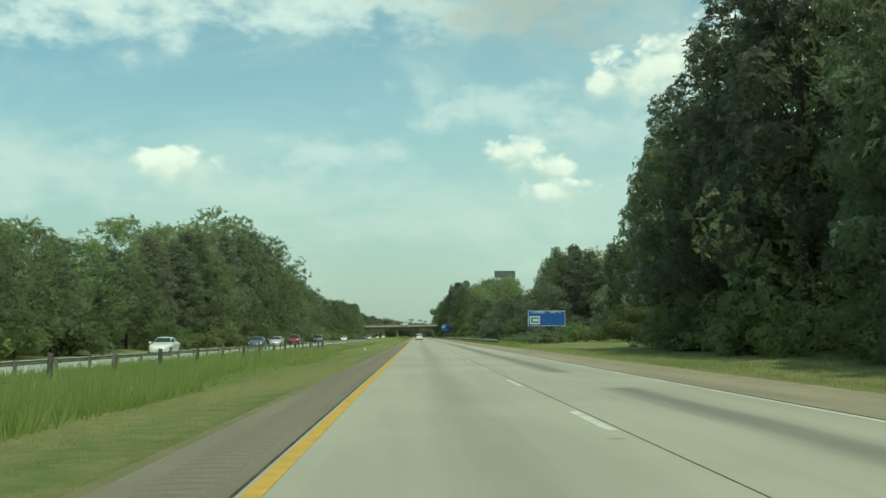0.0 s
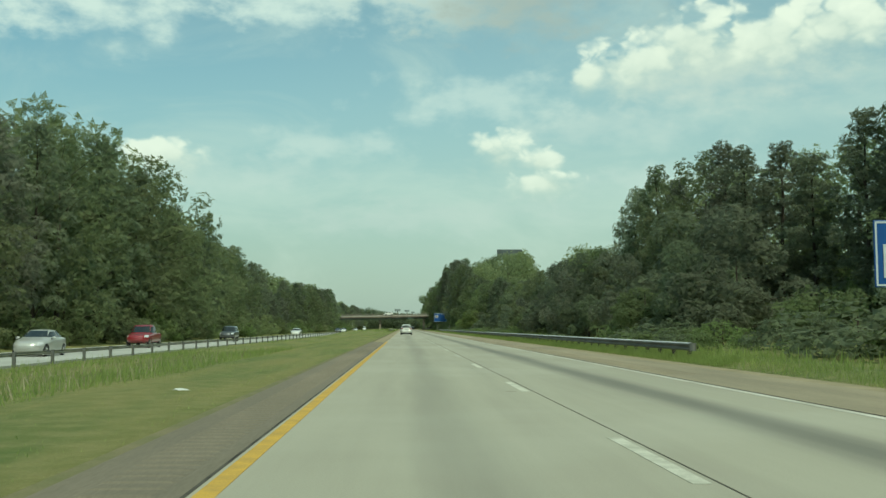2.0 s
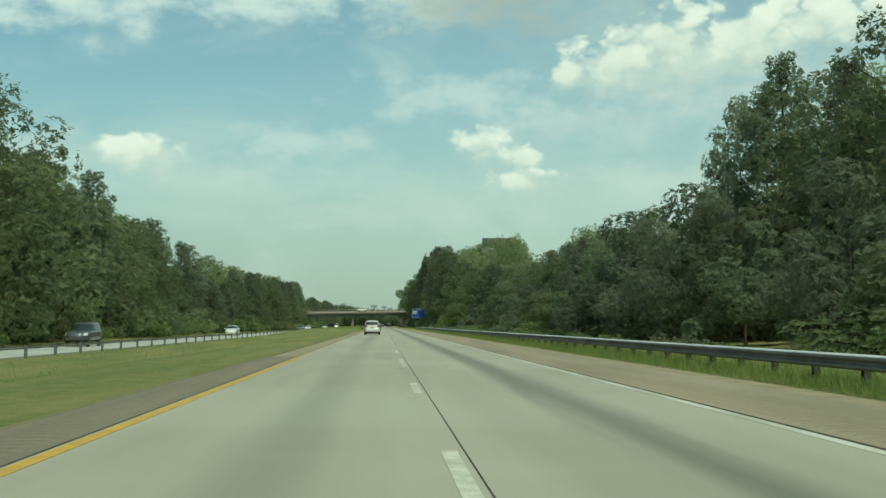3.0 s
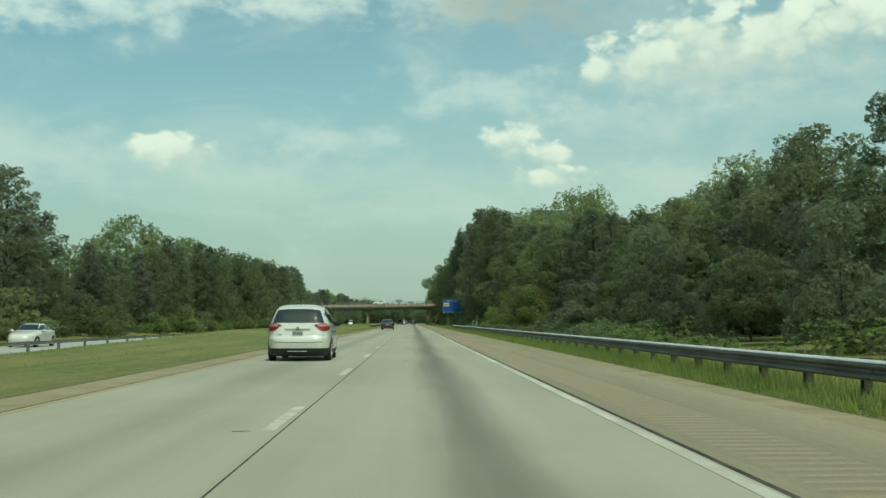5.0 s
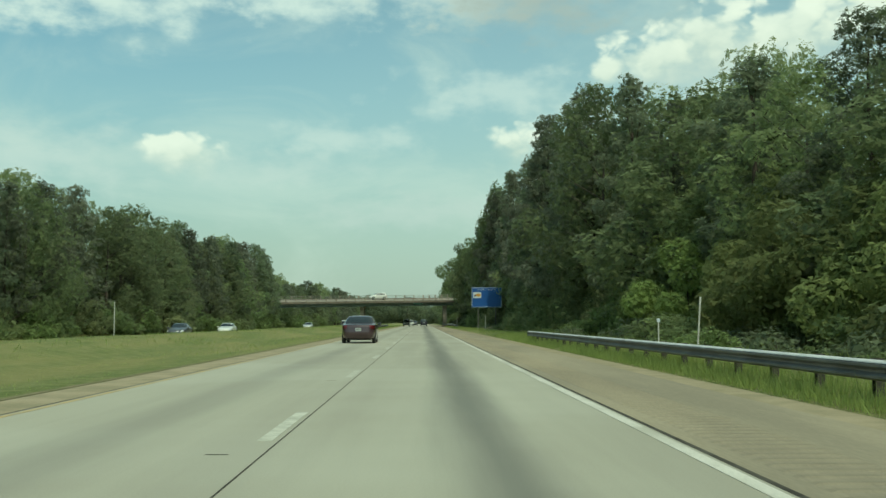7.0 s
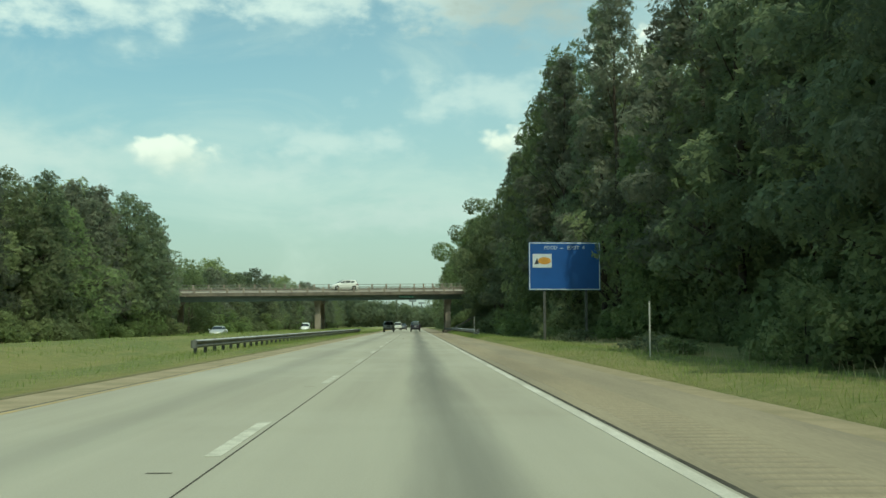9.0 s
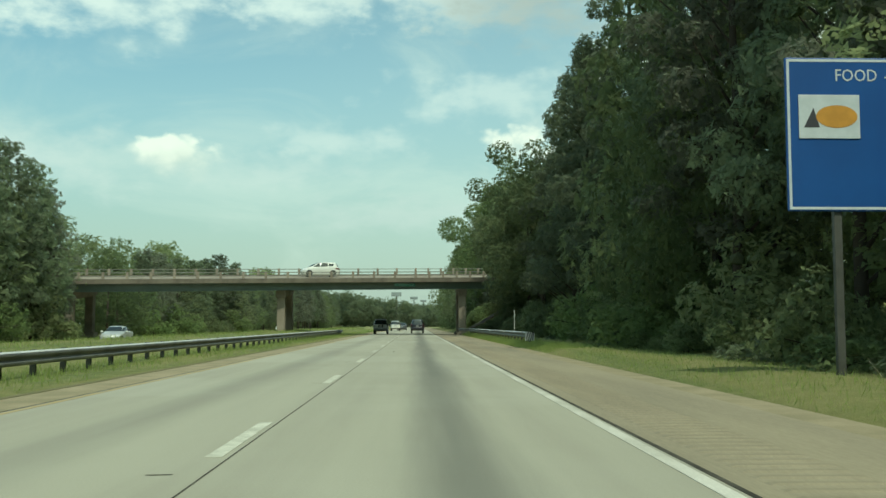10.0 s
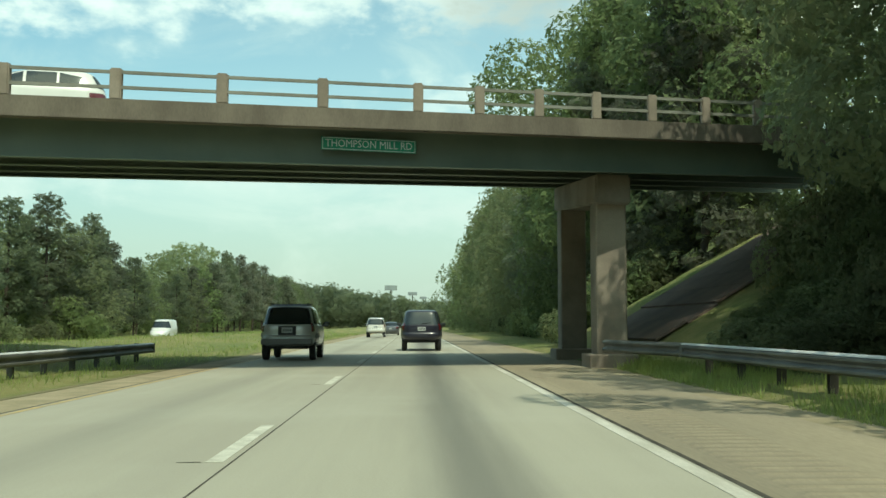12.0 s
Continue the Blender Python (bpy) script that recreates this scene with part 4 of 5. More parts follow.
LEFT = [(-10, -30, 9.5), (66, -30, 9.5), (74, -30, 11.4), (83, -30, 10.0), (101, -30, 10.4), (111, -30, 12.9), (129, -30, 15.2), (147, -30, 16.6), (165, -30, 18.8), (176, -30, 21.5), (194, -30, 21.5), (208, -30, 18), (221, -30, 17.6), (240, -30.5, 15.6), (264, -31, 15.2), (276, -31, 12), (288, -31, 10), (300, -31, 9), (313, -31, 9.8), (322, -31, 12), (330, -31, 14.2), (352, -31, 14.2), (385, -31, 14.6), (412, -31, 14.9),
        (432, -31, 15), (460, -31, 16), (472, -31, 16), (480, -31, 12), (505, -31, 11.2), (524, -31, 10.4), (540, -31, 13.2), (552, -31, 12.8), (564, -31, 11.8), (580, -31, 9.2), (594, -31, 8.2), (606, -31, 10.2), (618, -31, 12.8), (640, -31, 14.8), (660, -31, 14.8), (690, -31, 13.6), (760, -31, 13.4)]


def edge(table, y):
    """Where a wood begins, and how tall it stands, at a place along the road."""
    ys = [r[0] for r in table]
    return float(np.interp(y, ys, [r[1] for r in table])), float(np.interp(y, ys, [r[2] for r in table]))


y = -14.0
while y < 640:
    x, h = edge(RIGHT, y)
    if 372 < y < 405:
        x += 3.2
    if y < 62:
        h *= rng.uniform(0.72, 1.1)
    if not 482 < y < 499:
        near = y < 545
        dark = 0.85 if y < 62 else (0.85 if 326 < y < 470 or y > 490 else (0.66 if 112 < y < 320 else 0.42))
        key = ("pine%d" if rng.random() < dark else "broad%d") % rng.randrange(3) if near else ("far%d" % rng.randrange(3))
        slim = 1.25 if h < 14 else min(1.0, (15.5 if key[0] in "bf" else 19.5) / h)
        plant(key, x + rng.uniform(-0.8, 1.4), y, h * rng.uniform(0.84, 1.06), rng.uniform(0.95, 1.15) * slim)
        if near:
            behind("deep%d" % (rng.choice((0, 2)) if y < 62 else rng.randrange(3)), x + rng.uniform(4.5, 7), y + rng.uniform(-2, 2), h * rng.uniform(0.90, 1.04), 1.1 * min(1.0, slim))
            if not 458 < y < 500 and not 84 < y < 116 and (not 112 < y < 320 or rng.random() < 0.5):
                plant("bush%d" % rng.randrange(3), x - rng.uniform(1.2, 2.8), y + rng.uniform(-2, 2), rng.uniform(1.6, 3.4), rng.uniform(0.8, 1.2))
                if rng.random() < (0.35 if 112 < y < 320 else 0.7):
                    plant("bush%d" % rng.randrange(3), x - rng.uniform(0.2, 1.2), y + rng.uniform(1, 3), rng.uniform(2.4, 4.2), rng.uniform(0.9, 1.2))
    y += rng.uniform(4.2, 5.4) if y < 545 else 7.5
y = -6.0
while y < 770:
    x, h = edge(LEFT, y)
    if not 470.5 < y < 486.5:
        for dx, kk, put in ((0, 0.95, plant), (7, 1.08, behind)):
            key = ("farpine" if rng.random() < (0.5 if y < 255 else 0.75) else "far%d" % rng.randrange(3)) if not dx else "back%d" % rng.randrange(3)
            put(key, x - dx + rng.uniform(-1.5, 1.5), y + rng.uniform(-2, 2), h * kk * rng.uniform(0.84, 1.06), rng.uniform(0.9, 1.15) * (1.2 if h < 14 else 1.0))
        if 415 < y < 470.5:
            behind("back%d" % rng.randrange(3), x - 2.5, y + 2.2, h * rng.uniform(0.80, 0.98), 1.1)
        if rng.random() < 0.9 and y < 560:
            plant("bush%d" % rng.randrange(3), x + rng.uniform(2.0, 3.6), y, rng.uniform(2.0, 4.2), rng.uniform(0.9, 1.3))
    y += rng.uniform(4.8, 6.6) if not 300 < y < 472 else rng.uniform(3.9, 5.2)
for x, yy, hh, ww in ((12.1, 478.6, 15.0, 0.86), (13.6, 474.5, 15.5, 0.92), (14.6, 478.4, 15, 0.9), (12.4, 469, 17, 1.0), (13.0, 507, 19, 0.95), (13.6, 514, 20, 1.0), (15.4, 500.5, 17, 0.9)):
    plant("high0", x, yy, hh, ww, "spreading tree whose branches reach over the bridge end", ramp_height(RAMP, x, yy - BY - SKEW * (x - BX)) - 0.1)
for s, x0, low in ((-6.2, 8.7, 0.55), (-8.0, 8.1, 1.1), (-9.6, 8.0, 1.4)):
    for i in range(8):
        x = x0 + 0.75 * i + rng.uniform(-0.2, 0.2)
        h = low + 0.1 * i if x < 10.3 else 3.0 + rng.uniform(-0.3, 0.8)
        plant("thicket0", x, BY + SKEW * (x - BX) + s, h, 0.6 if h > 2 else 1.4, "dark leafy bush on the bridge embankment", ramp_height(RAMP, x, s) - 0.1)
for i in range(9):
    x, s = 8.6 + 0.8 * i, 11.6 + rng.uniform(-0.5, 1.5)
    plant("thicket0", x, BY + SKEW * (x - BX) + s, rng.uniform(2.6, 4.6), 0.9, "leafy bush on the slope beyond the bridge", ramp_height(RAMP, x, s) - 0.15)
for i in range(16):
    y = 288 + 3.8 * i
    behind("deep%d" % rng.randrange(3), rng.uniform(36, 46), y, rng.uniform(16.5, 18.5) + 0.03 * (y - 288), 1.1)
for i in range(18):
    behind("deep%d" % rng.randrange(3), rng.uniform(25, 34), 338 + 4.6 * i, (21.5 + 0.2 * i) * rng.uniform(0.95, 1.0), 0.85)
join_stuff("inner_woods", "rows of trees deeper in the roadside woods", "woods", JOINED)
JOINED = []
y = 132.0
while y < 262:
    x, h = edge(RIGHT, y)
    for x0, cut in ((12.6, 0.78), (16.2, 0.88)):
        if x0 < x - 1.5:
            plant("edge%d" % rng.randrange(3), x0 + rng.uniform(-0.9, 0.9), y + rng.uniform(-1.2, 1.2), (1.0 + (h - 1.0) * x0 / x * cut) * rng.uniform(0.72, 1.06), rng.uniform(0.95, 1.2))
    y += rng.uniform(4.4, 5.8)
y = 106.0
while y < 476:
    x, h = edge(RIGHT, y)
    x = x + 1.5 if 376 < y < 405 else x
    k = 0
    first = 8.6 if y < 338 else 9.6
    while first + 2.6 * k < x + 0.5 and k < (2 if 128 < y < 322 else 5):
        if noise.noise(Vector((y * 0.07, k * 1.7, 2.0))) > -0.04:
            behind("shrub%d" % rng.randrange(3), first + 2.6 * k + rng.uniform(-0.3, 0.9), y + rng.uniform(-1.5, 1.5), rng.uniform(0.45, 1.1) + 1.1 * k * rng.random() ** 1.3, rng.uniform(1.0, 1.9))
        k += 1
    y += rng.uniform(2.6, 4.0)
join_stuff("undergrowth", "dark tangled undergrowth between guardrail and wood", "undergrowth", JOINED)
for x, yy, hh in ((29, 104, 25), (28.5, 111, 27), (29, 118, 28), (28, 124, 28), (28.5, 130, 26), (33, 108, 27), (33, 122, 28)):
    plant("broad%d" % (int(yy) % 2), x, yy, hh * 0.94, 0.72, "very tall dark leafy tree standing above the wood")
plant("olive0", 18.0, 95.8, 4.5, 1.12, "large rounded olive green bush on the grass")
plant("bush1", 24, 112, 5.0, 1.0)
for x, yy, hh, ww in ((23.0, 110, 10.0, 0.85), (20.2, 174, 14.5, 0.62), (20.0, 189, 8.4, 0.9), (21.0, 123, 7.0, 1.0)):
    plant("silver0", x, yy, hh, ww, "broadleaf tree with pale silvery leaves at the wood's edge")
for x, yy, hh in ((12.5, 466, 4.0), (13.5, 470.5, 5.0), (14.5, 475, 4.5), (12.0, 461, 3.6), (10.4, 471, 2.6), (10.8, 474.5, 3.0), (15, 472, 6)):
    plant("thicket0", x, yy, hh, 1.0, "dense dark leafy thicket before the bridge")
for x, yy, hh, ww in ((13.6, 293, 4.6, 1.1), (14.4, 297, 5.6, 1.1), (13.2, 301, 4.8, 1.1), (14.8, 305, 6.4, 0.9), (13.0, 313, 4.6, 1.0), (13.6, 318, 5.2, 0.9)):
    plant("willow0", x, yy, hh, ww, "tall yellow-green willowy shrub behind the guardrail")
plant("broad2", 13.4, 342, 11.6, 0.62, "slender pale green young tree before the pines")
plant("broad2", 13.2, 333, 7.0, 0.7, "slender pale green young tree before the pines")
for x, yy, hh in ((11.3, 278.6, 3.8), (12.0, 283.6, 3.5), (13.0, 288.5, 4.2), (11.0, 263.0, 1.6)):
    plant("willow0", x, yy, hh, 1.15, "large sunlit bush covered in vines behind the guardrail")


def far_woods():
    """Hills of distant forest that close the view."""
    r = np.random.RandomState(5)
    n = 4200
    cs = np.zeros((n, 3))
    rs = np.zeros(n)
    for i in range(n):
        if i < 1900:
            y = 700 + 500 * r.rand()
            x = -40 - 150 * r.rand() + (y - 700) * 0.09
            z = 1 + 13 * r.rand() + max(0, -x - 60) * 0.05
        elif i < 3000:
            y = 785 + 170 * r.rand()
            x = -40 + 110 * r.rand()
            z = 0.5 + (7.6 + max(0, 3 - abs(x + 30) * 0.08)) * r.rand() + max(0, -x - 5) * 0.10
        else:
            y = 980 + 200 * r.rand()
            x = -150 + 500 * r.rand()
            z = 4 + 8 * r.rand()
        cs[i] = (x, y, z)
        rs[i] = 2.2 + 2.2 * r.rand()
    v1, f1 = leaf_cards(cs, rs, 130000, 1.35, 6)
    v2, f2 = lumps(cs, rs, 7, 0.6)
    me = bpy.data.meshes.new("far_woods")
    me.from_pydata(np.vstack([v1, v2]).tolist(), [], f1.tolist() + (f2 + len(v1)).tolist())
    me.materials.append(M_PINE)
    tagged(new("far_woods", me), "distant wooded hills beyond the bridge", "woods", kind="stuff")


far_woods()

# ---------------- vehicles ----------------
# each row: height, rear end, front end, half width
HATCH = [(.14, .34, 4.15, .80), (.20, .14, 4.3, .85), (.26, .08, 4.33, .88), (.42, .03, 4.40, .895), (.55, .00, 4.41, .905), (.655, .02, 4.38, .91), (.70, .075, 4.36, .91), (.80, .10, 4.22, .905), (.90, .13, 4.0, .895), (.97, .15, 3.75, .885),
         (1.04, .17, 3.60, .86), (1.20, .25, 3.28, .80), (1.35, .35, 2.95, .74), (1.47, .46, 2.62, .675), (1.53, .54, 2.40, .62), (1.575, .70, 2.05, .53), (1.60, 1.0, 1.6, .34)]
SUV = [(.44, .35, 4.35, .80), (.50, .10, 4.5, .86), (.60, .03, 4.6, .89), (.74, .03, 4.6, .90), (.79, .08, 4.58, .90), (.95, .08, 4.5, .905), (1.04, .09, 4.3, .90), (1.09, .10, 3.6, .885), (1.14, .12, 3.36, .85), (1.4, .22, 3.02, .785),
       (1.58, .30, 2.80, .735), (1.68, .36, 2.62, .69), (1.73, .46, 2.4, .63), (1.76, .8, 2.0, .5)]
SEDAN = [(.2, .4, 4.5, .8), (.28, .12, 4.68, .87), (.45, .02, 4.75, .90), (.58, 0, 4.74, .905), (.72, .03, 4.65, .91), (.84, .05, 4.4, .90), (.93, .08, 3.9, .885), (.98, .16, 3.55, .87), (1.02, .75, 3.38, .84), (1.12, .95, 3.16, .79),
         (1.25, 1.18, 2.9, .72), (1.36, 1.42, 2.65, .65), (1.42, 1.62, 2.45, .58), (1.455, 1.85, 2.2, .4)]
PICKUP = [(.42, .3, 5.1, .84), (.5, .05, 5.25, .92), (.65, 0, 5.3, .94), (.85, .04, 5.25, .94), (.98, .05, 5.1, .93), (1.05, .06, 4.6, .92), (1.10, .08, 4.05, .91), (1.13, 1.85, 3.9, .88), (1.4, 1.9, 3.55, .82), (1.62, 1.97, 3.25, .76),
          (1.74, 2.1, 3.0, .68), (1.78, 2.4, 2.7, .45)]
VAN = [(.4, .3, 4.9, .86), (.5, .04, 5.05, .94), (.7, 0, 5.1, .96), (.95, .02, 4.95, .96), (1.1, .03, 4.55, .955), (1.25, .05, 4.3, .94), (1.6, .1, 3.95, .89), (1.95, .17, 3.6, .82), (2.07, .3, 3.3, .72), (2.10, .7, 2.9, .5)]


class Shell:
    """A car's skin as level slices, each a rounded outline round the car."""
    def __init__(self, rows, rear_n=5.4, front_n=3.4):
        self.rows = np.array(rows, float)
        self.len = self.rows[:, 2].max()
        self.top = self.rows[-1, 0]
        self.rn, self.fn = rear_n, front_n

    def slice(self, z):
        r = self.rows
        q = np.zeros(3)
        for e, k in ((-0.018, 0.25), (0.0, 0.5), (0.018, 0.25)):
            q += k * np.array([np.interp(z + e, r[:, 0], r[:, i]) for i in (1, 2, 3)])
        return q

    def at(self, ang, z, out=0.0):
        """The skin at an angle round the car (-90: the middle of the tail, 0: the flank towards +x) and a height."""
        def raw(ang, z):
            yr, yf, w = self.slice(z)
            c, s = math.cos(radians(ang)), math.sin(radians(ang))
            n = self.rn if s < 0 else self.fn
            return Vector((w * math.copysign(abs(c) ** (2 / n), c), (yr + yf) / 2 + (yf - yr) / 2 * math.copysign(abs(s) ** (2 / n), s), z))
        p = raw(ang, z)
        if out:
            n = (raw(ang + 0.6, z) - raw(ang - 0.6, z)).cross(raw(ang, min(self.top, z + 0.012)) - raw(ang, z - 0.012))
            if n.length > 1e-9:
                n.normalize()
                p = p + n * (out if n.x * p.x + n.y * (p.y - self.len / 2) > 0 else -out)
        return p

    def angle(self, y, z, side):
        """The angle at which the flank passes y."""
        yr, yf, w = self.slice(z)
        t = max(-0.985, min(0.985, (y - (yr + yf) / 2) / ((yf - yr) / 2)))
        n = self.rn if t < 0 else self.fn
        a = math.degrees(math.asin(abs(t) ** (n / 2))) * (1 if t > 0 else -1)
        return a if side > 0 else 180 - a

    def flank(self, z, y):
        return self.at(self.angle(y, z, 1), z).x

    def body(self):
        zs = sorted(set(np.round(np.concatenate([self.rows[:, 0], (self.rows[:-1, 0] + self.rows[1:, 0]) / 2, np.arange(self.rows[0, 0], self.top, 0.06)]), 3)))
        quads = [set(), set()]
        for q, power in ((0, self.rn), (1, self.fn)):
            for i in range(15):
                quads[q].add(round(math.degrees(math.asin((i / 14) ** (power / 2))), 2))
                quads[q].add(round(90 * i / 14, 2))
        front, rear = sorted(quads[1]), sorted(quads[0])
        half = [-a for a in reversed(rear)] + front[1:]
        angs = half + [180 - a for a in reversed(half[1:-1])]
        n = len(angs)
        bm = bmesh.new()
        rings = [[bm.verts.new(self.at(a, z)) for a in angs] for z in zs]
        for a, b in zip(rings, rings[1:]):
            for i in range(n):
                bm.faces.new((a[i], a[(i + 1) % n], b[(i + 1) % n], b[i]))
        yr, yf, w = self.slice(self.top)
        tip = bm.verts.new((0, (yr + yf) / 2, self.top + 0.012))
        for i in range(n):
            bm.faces.new((rings[-1][i], rings[-1][(i + 1) % n], tip))
        bm.faces.new(list(reversed(rings[0])))
        return bm

    def grid(self, pts, back=0.012):
        """A thin panel from rows of skin points, closed round its rim."""
        bm = bmesh.new()
        g = [[bm.verts.new(p) for p in row] for row in pts]
        for a, b in zip(g, g[1:]):
            for i in range(len(a) - 1):
                bm.faces.new((a[i], a[i + 1], b[i + 1], b[i]))
        return bm

    def band(self, stops, out=0.008, n=10, m=4):
        """A panel round the car: stops of (angle, low, high)."""
        s = np.array(stops, float)
        u = np.linspace(s[0, 0], s[-1, 0], n * (len(s) - 1) + 1)
        order = np.argsort(s[:, 0])
        lo, hi = (np.interp(u, s[order, 0], s[order, k]) for k in (1, 2))
        return self.grid([[self.at(a, l + (h - l) * j / m, out) for a, l, h in zip(u, lo, hi)] for j in range(m + 1)])

    def pane(self, corners, side, out=0.007, n=8, m=6):
        """A panel on the flank from four corners (y, z): rear low, front low, front high, rear high."""
        (y0, z0), (y1, z1), (y2, z2), (y3, z3) = corners
        rows = []
        for j in range(m + 1):
            t = j / m
            row = []
            for i in range(n + 1):
                u = i / n
                y = (y0 * (1 - u) + y1 * u) * (1 - t) + (y3 * (1 - u) + y2 * u) * t
                z = (z0 * (1 - u) + z1 * u) * (1 - t) + (z3 * (1 - u) + z2 * u) * t
                row.append(self.at(self.angle(y, z, side), z, out))
            rows.append(row)
        return self.grid(rows)


    def glasshouse(self, low, high, side, out, u0=0.0, u1=1.0, inset=0.0, n=14, m=6):
        """A panel on the flank between a lower and an upper line of (y, z) points, from one share of its length to another."""
        rows = []
        for j in range(m + 1):
            row = []
            for i in range(n + 1):
                u = u0 + (u1 - u0) * i / n
                (ya, za), (yb, zb) = [[np.interp(u, np.linspace(0, 1, len(line)), [p[k] for p in line]) for k in (0, 1)] for line in (low, high)]
                gap = max(0.0, min(inset, 0.45 * (zb - za)))
                t = j / m
                y, z = ya + (yb - ya) * t, (za + gap) + (zb - za - 2 * gap) * t
                row.append(self.at(self.angle(y, z, side), z, out))
            rows.append(row)
        return self.grid(rows)


def wheel_parts(car, x, y, r, side, detail=True, rim_mat=None):
    """A tyre, rim, spokes and dark arch on one corner."""
    bm = bmesh.new()
    prof = [(r * 0.76, 0.10), (r * 0.80, 0.112), (r * 0.95, 0.104), (r, 0.075), (r, -0.06), (r * 0.94, -0.085), (r * 0.76, -0.085)]
    seg = 32 if detail else 16
    rings = []
    for i in range(seg):
        a = 2 * math.pi * i / seg
        rings.append([bm.verts.new((o, q * math.cos(a), q * math.sin(a))) for q, o in prof])
    for i in range(seg):
        a, b = rings[i], rings[(i + 1) % seg]
        for k in range(len(prof) - 1):
            bm.faces.new((a[k], a[k + 1], b[k + 1], b[k]))
    turn = pose(x, y, r, 0, 0, 0 if side > 0 else 180)
    tyre = part("wheel", bm, M_TYRE, car, "black tyre on an alloy rim" if detail else "", smooth=True, m=turn)
    bm = bmesh.new()
    bmesh.ops.create_cone(bm, cap_ends=True, segments=seg, radius1=r * 0.75, radius2=r * 0.75, depth=0.03, matrix=Matrix.Translation((0.055, 0, 0)) @ Matrix.Rotation(math.pi / 2, 4, "Y"))
    part("brake_disc", bm, M_BLACK, tyre)
    bm = bmesh.new()
    n = 15 if detail else 5
    for i in range(n):
        m = Matrix.Rotation(2 * math.pi * i / n, 4, "X")
        wd = 0.032 if detail else 0.05
        c = bmesh.ops.create_cube(bm, size=1, matrix=m @ Matrix.Translation((0.092, 0, r * 0.41)) @ Matrix.Rotation(radians(-6), 4, "Y") @ Matrix.Diagonal((0.02, wd, r * 0.68, 1)))
    for q0, q1 in ((r * 0.69, r * 0.76), (0.0, r * 0.13)):
        ring = []
        for i in range(seg):
            a = 2 * math.pi * i / seg
            ring.append([bm.verts.new((o, q * math.cos(a), q * math.sin(a))) for q, o in ((max(q0, 0.002), 0.09), (max(q0, 0.002), 0.115), (q1, 0.115), (q1, 0.09))])
        for i in range(seg):
            a, b = ring[i], ring[(i + 1) % seg]
            for k in range(3):
                bm.faces.new((a[k], a[k + 1], b[k + 1], b[k]))
    part("rim", bm, rim_mat or M_RIM, tyre, "bright multi-spoke alloy rim" if detail else "")


def arch(car, shell, y, r, side):
    """Black sheet painting a wheel opening's shade on the flank, with a rolled lip."""
    bm = bmesh.new()
    ring = []
    for i in range(23):
        a = math.pi * (i / 22) * 1.2 - math.pi * 0.1
        row = []
        for q, o in ((0.5, 0.003), (1.06, 0.003), (1.09, 0.008), (1.11, -0.004)):
            z = max(shell.rows[0, 0] + 0.01, r + q * r * math.sin(a))
            row.append(bm.verts.new((side * (shell.flank(z, y + q * r * math.cos(a)) + o), y + q * r * math.cos(a), z)))
        ring.append(row)
    for a, b in zip(ring, ring[1:]):
        for k in range(3):
            bm.faces.new((a[k], a[k + 1], b[k + 1], b[k]))
    part("wheel_arch", bm, M_BLACK, car)


def vehicle(name, label, rows, paint, at, turn=0.0, size=(0.9, 0.84, 0.9), wheels=(0.8, 3.45), r=0.33, windows=(), rear=None, tail=None, detail=False, category="car", screen=(1.08, 1.45), lamps=(0.62, 0.78), trim=True):
    car = thing(name, label, category, at, turn)
    car.scale = size
    sh = Shell(rows)
    part("body", sh.body(), paint, car, smooth=True)
    for y in wheels:
        w = sh.flank(r * 1.1 + 0.1, y)
        for s in (1, -1):
            arch(car, sh, y, r, s)
            wheel_parts(car, s * (w - 0.105), y, r, s, detail)
    for corners in windows:
        for s in (1, -1):
            part("side_window", sh.pane(corners, s), M_GLASS, car, "dark tinted side window", smooth=True)
    if rear:
        edge_angle, z0, z1 = rear
        part("rear_window", sh.band([(-180 - edge_angle, z0, z1 - 0.03), (-150 - (edge_angle + 60) * 0.2, z0, z1), (-90, z0, z1 + 0.01), (-30 + (edge_angle + 60) * 0.2, z0, z1), (edge_angle, z0, z1 - 0.03)], 0.008, 8, 8), M_GLASS, car, "dark tinted rear window", smooth=True)
    if tail:
        for s in (1, -1):
            stops = tail if s > 0 else [(-180 - a, lo, hi) for a, lo, hi in reversed(tail)]
            t = part("tail_light", sh.band(stops, 0.014, 6, 5), M_REDLENS if detail else M_DULLLENS, car, "red rear light", smooth=True)
            if detail:
                inner = [(a, lo + (hi - lo) * 0.56, lo + (hi - lo) * 0.90) for a, lo, hi in stops[1:-1]]
                part("reversing_lens", sh.band(inner, 0.019, 6, 3), M_PINKLENS, t, "pale reversing lens", smooth=True)
    part("windscreen", sh.band([(48, screen[0], screen[1]), (90, screen[0], screen[1]), (132, screen[0], screen[1])], 0.008, 8, 5), M_GLASS, car, smooth=True)
    for s in (1, -1):
        part("headlight", sh.band([(38, *lamps), (62, *lamps)] if s > 0 else [(118, *lamps), (142, *lamps)], 0.012, 6, 3), M_CLEAR, car, "clear headlight", smooth=True)
    part("underside", boxes((-0.62, 0.62, 0.35, sh.len - 0.4, max(0.17, sh.rows[0, 0] - 0.08), sh.rows[0, 0] + 0.02)), M_BLACK, car)
    return car, sh


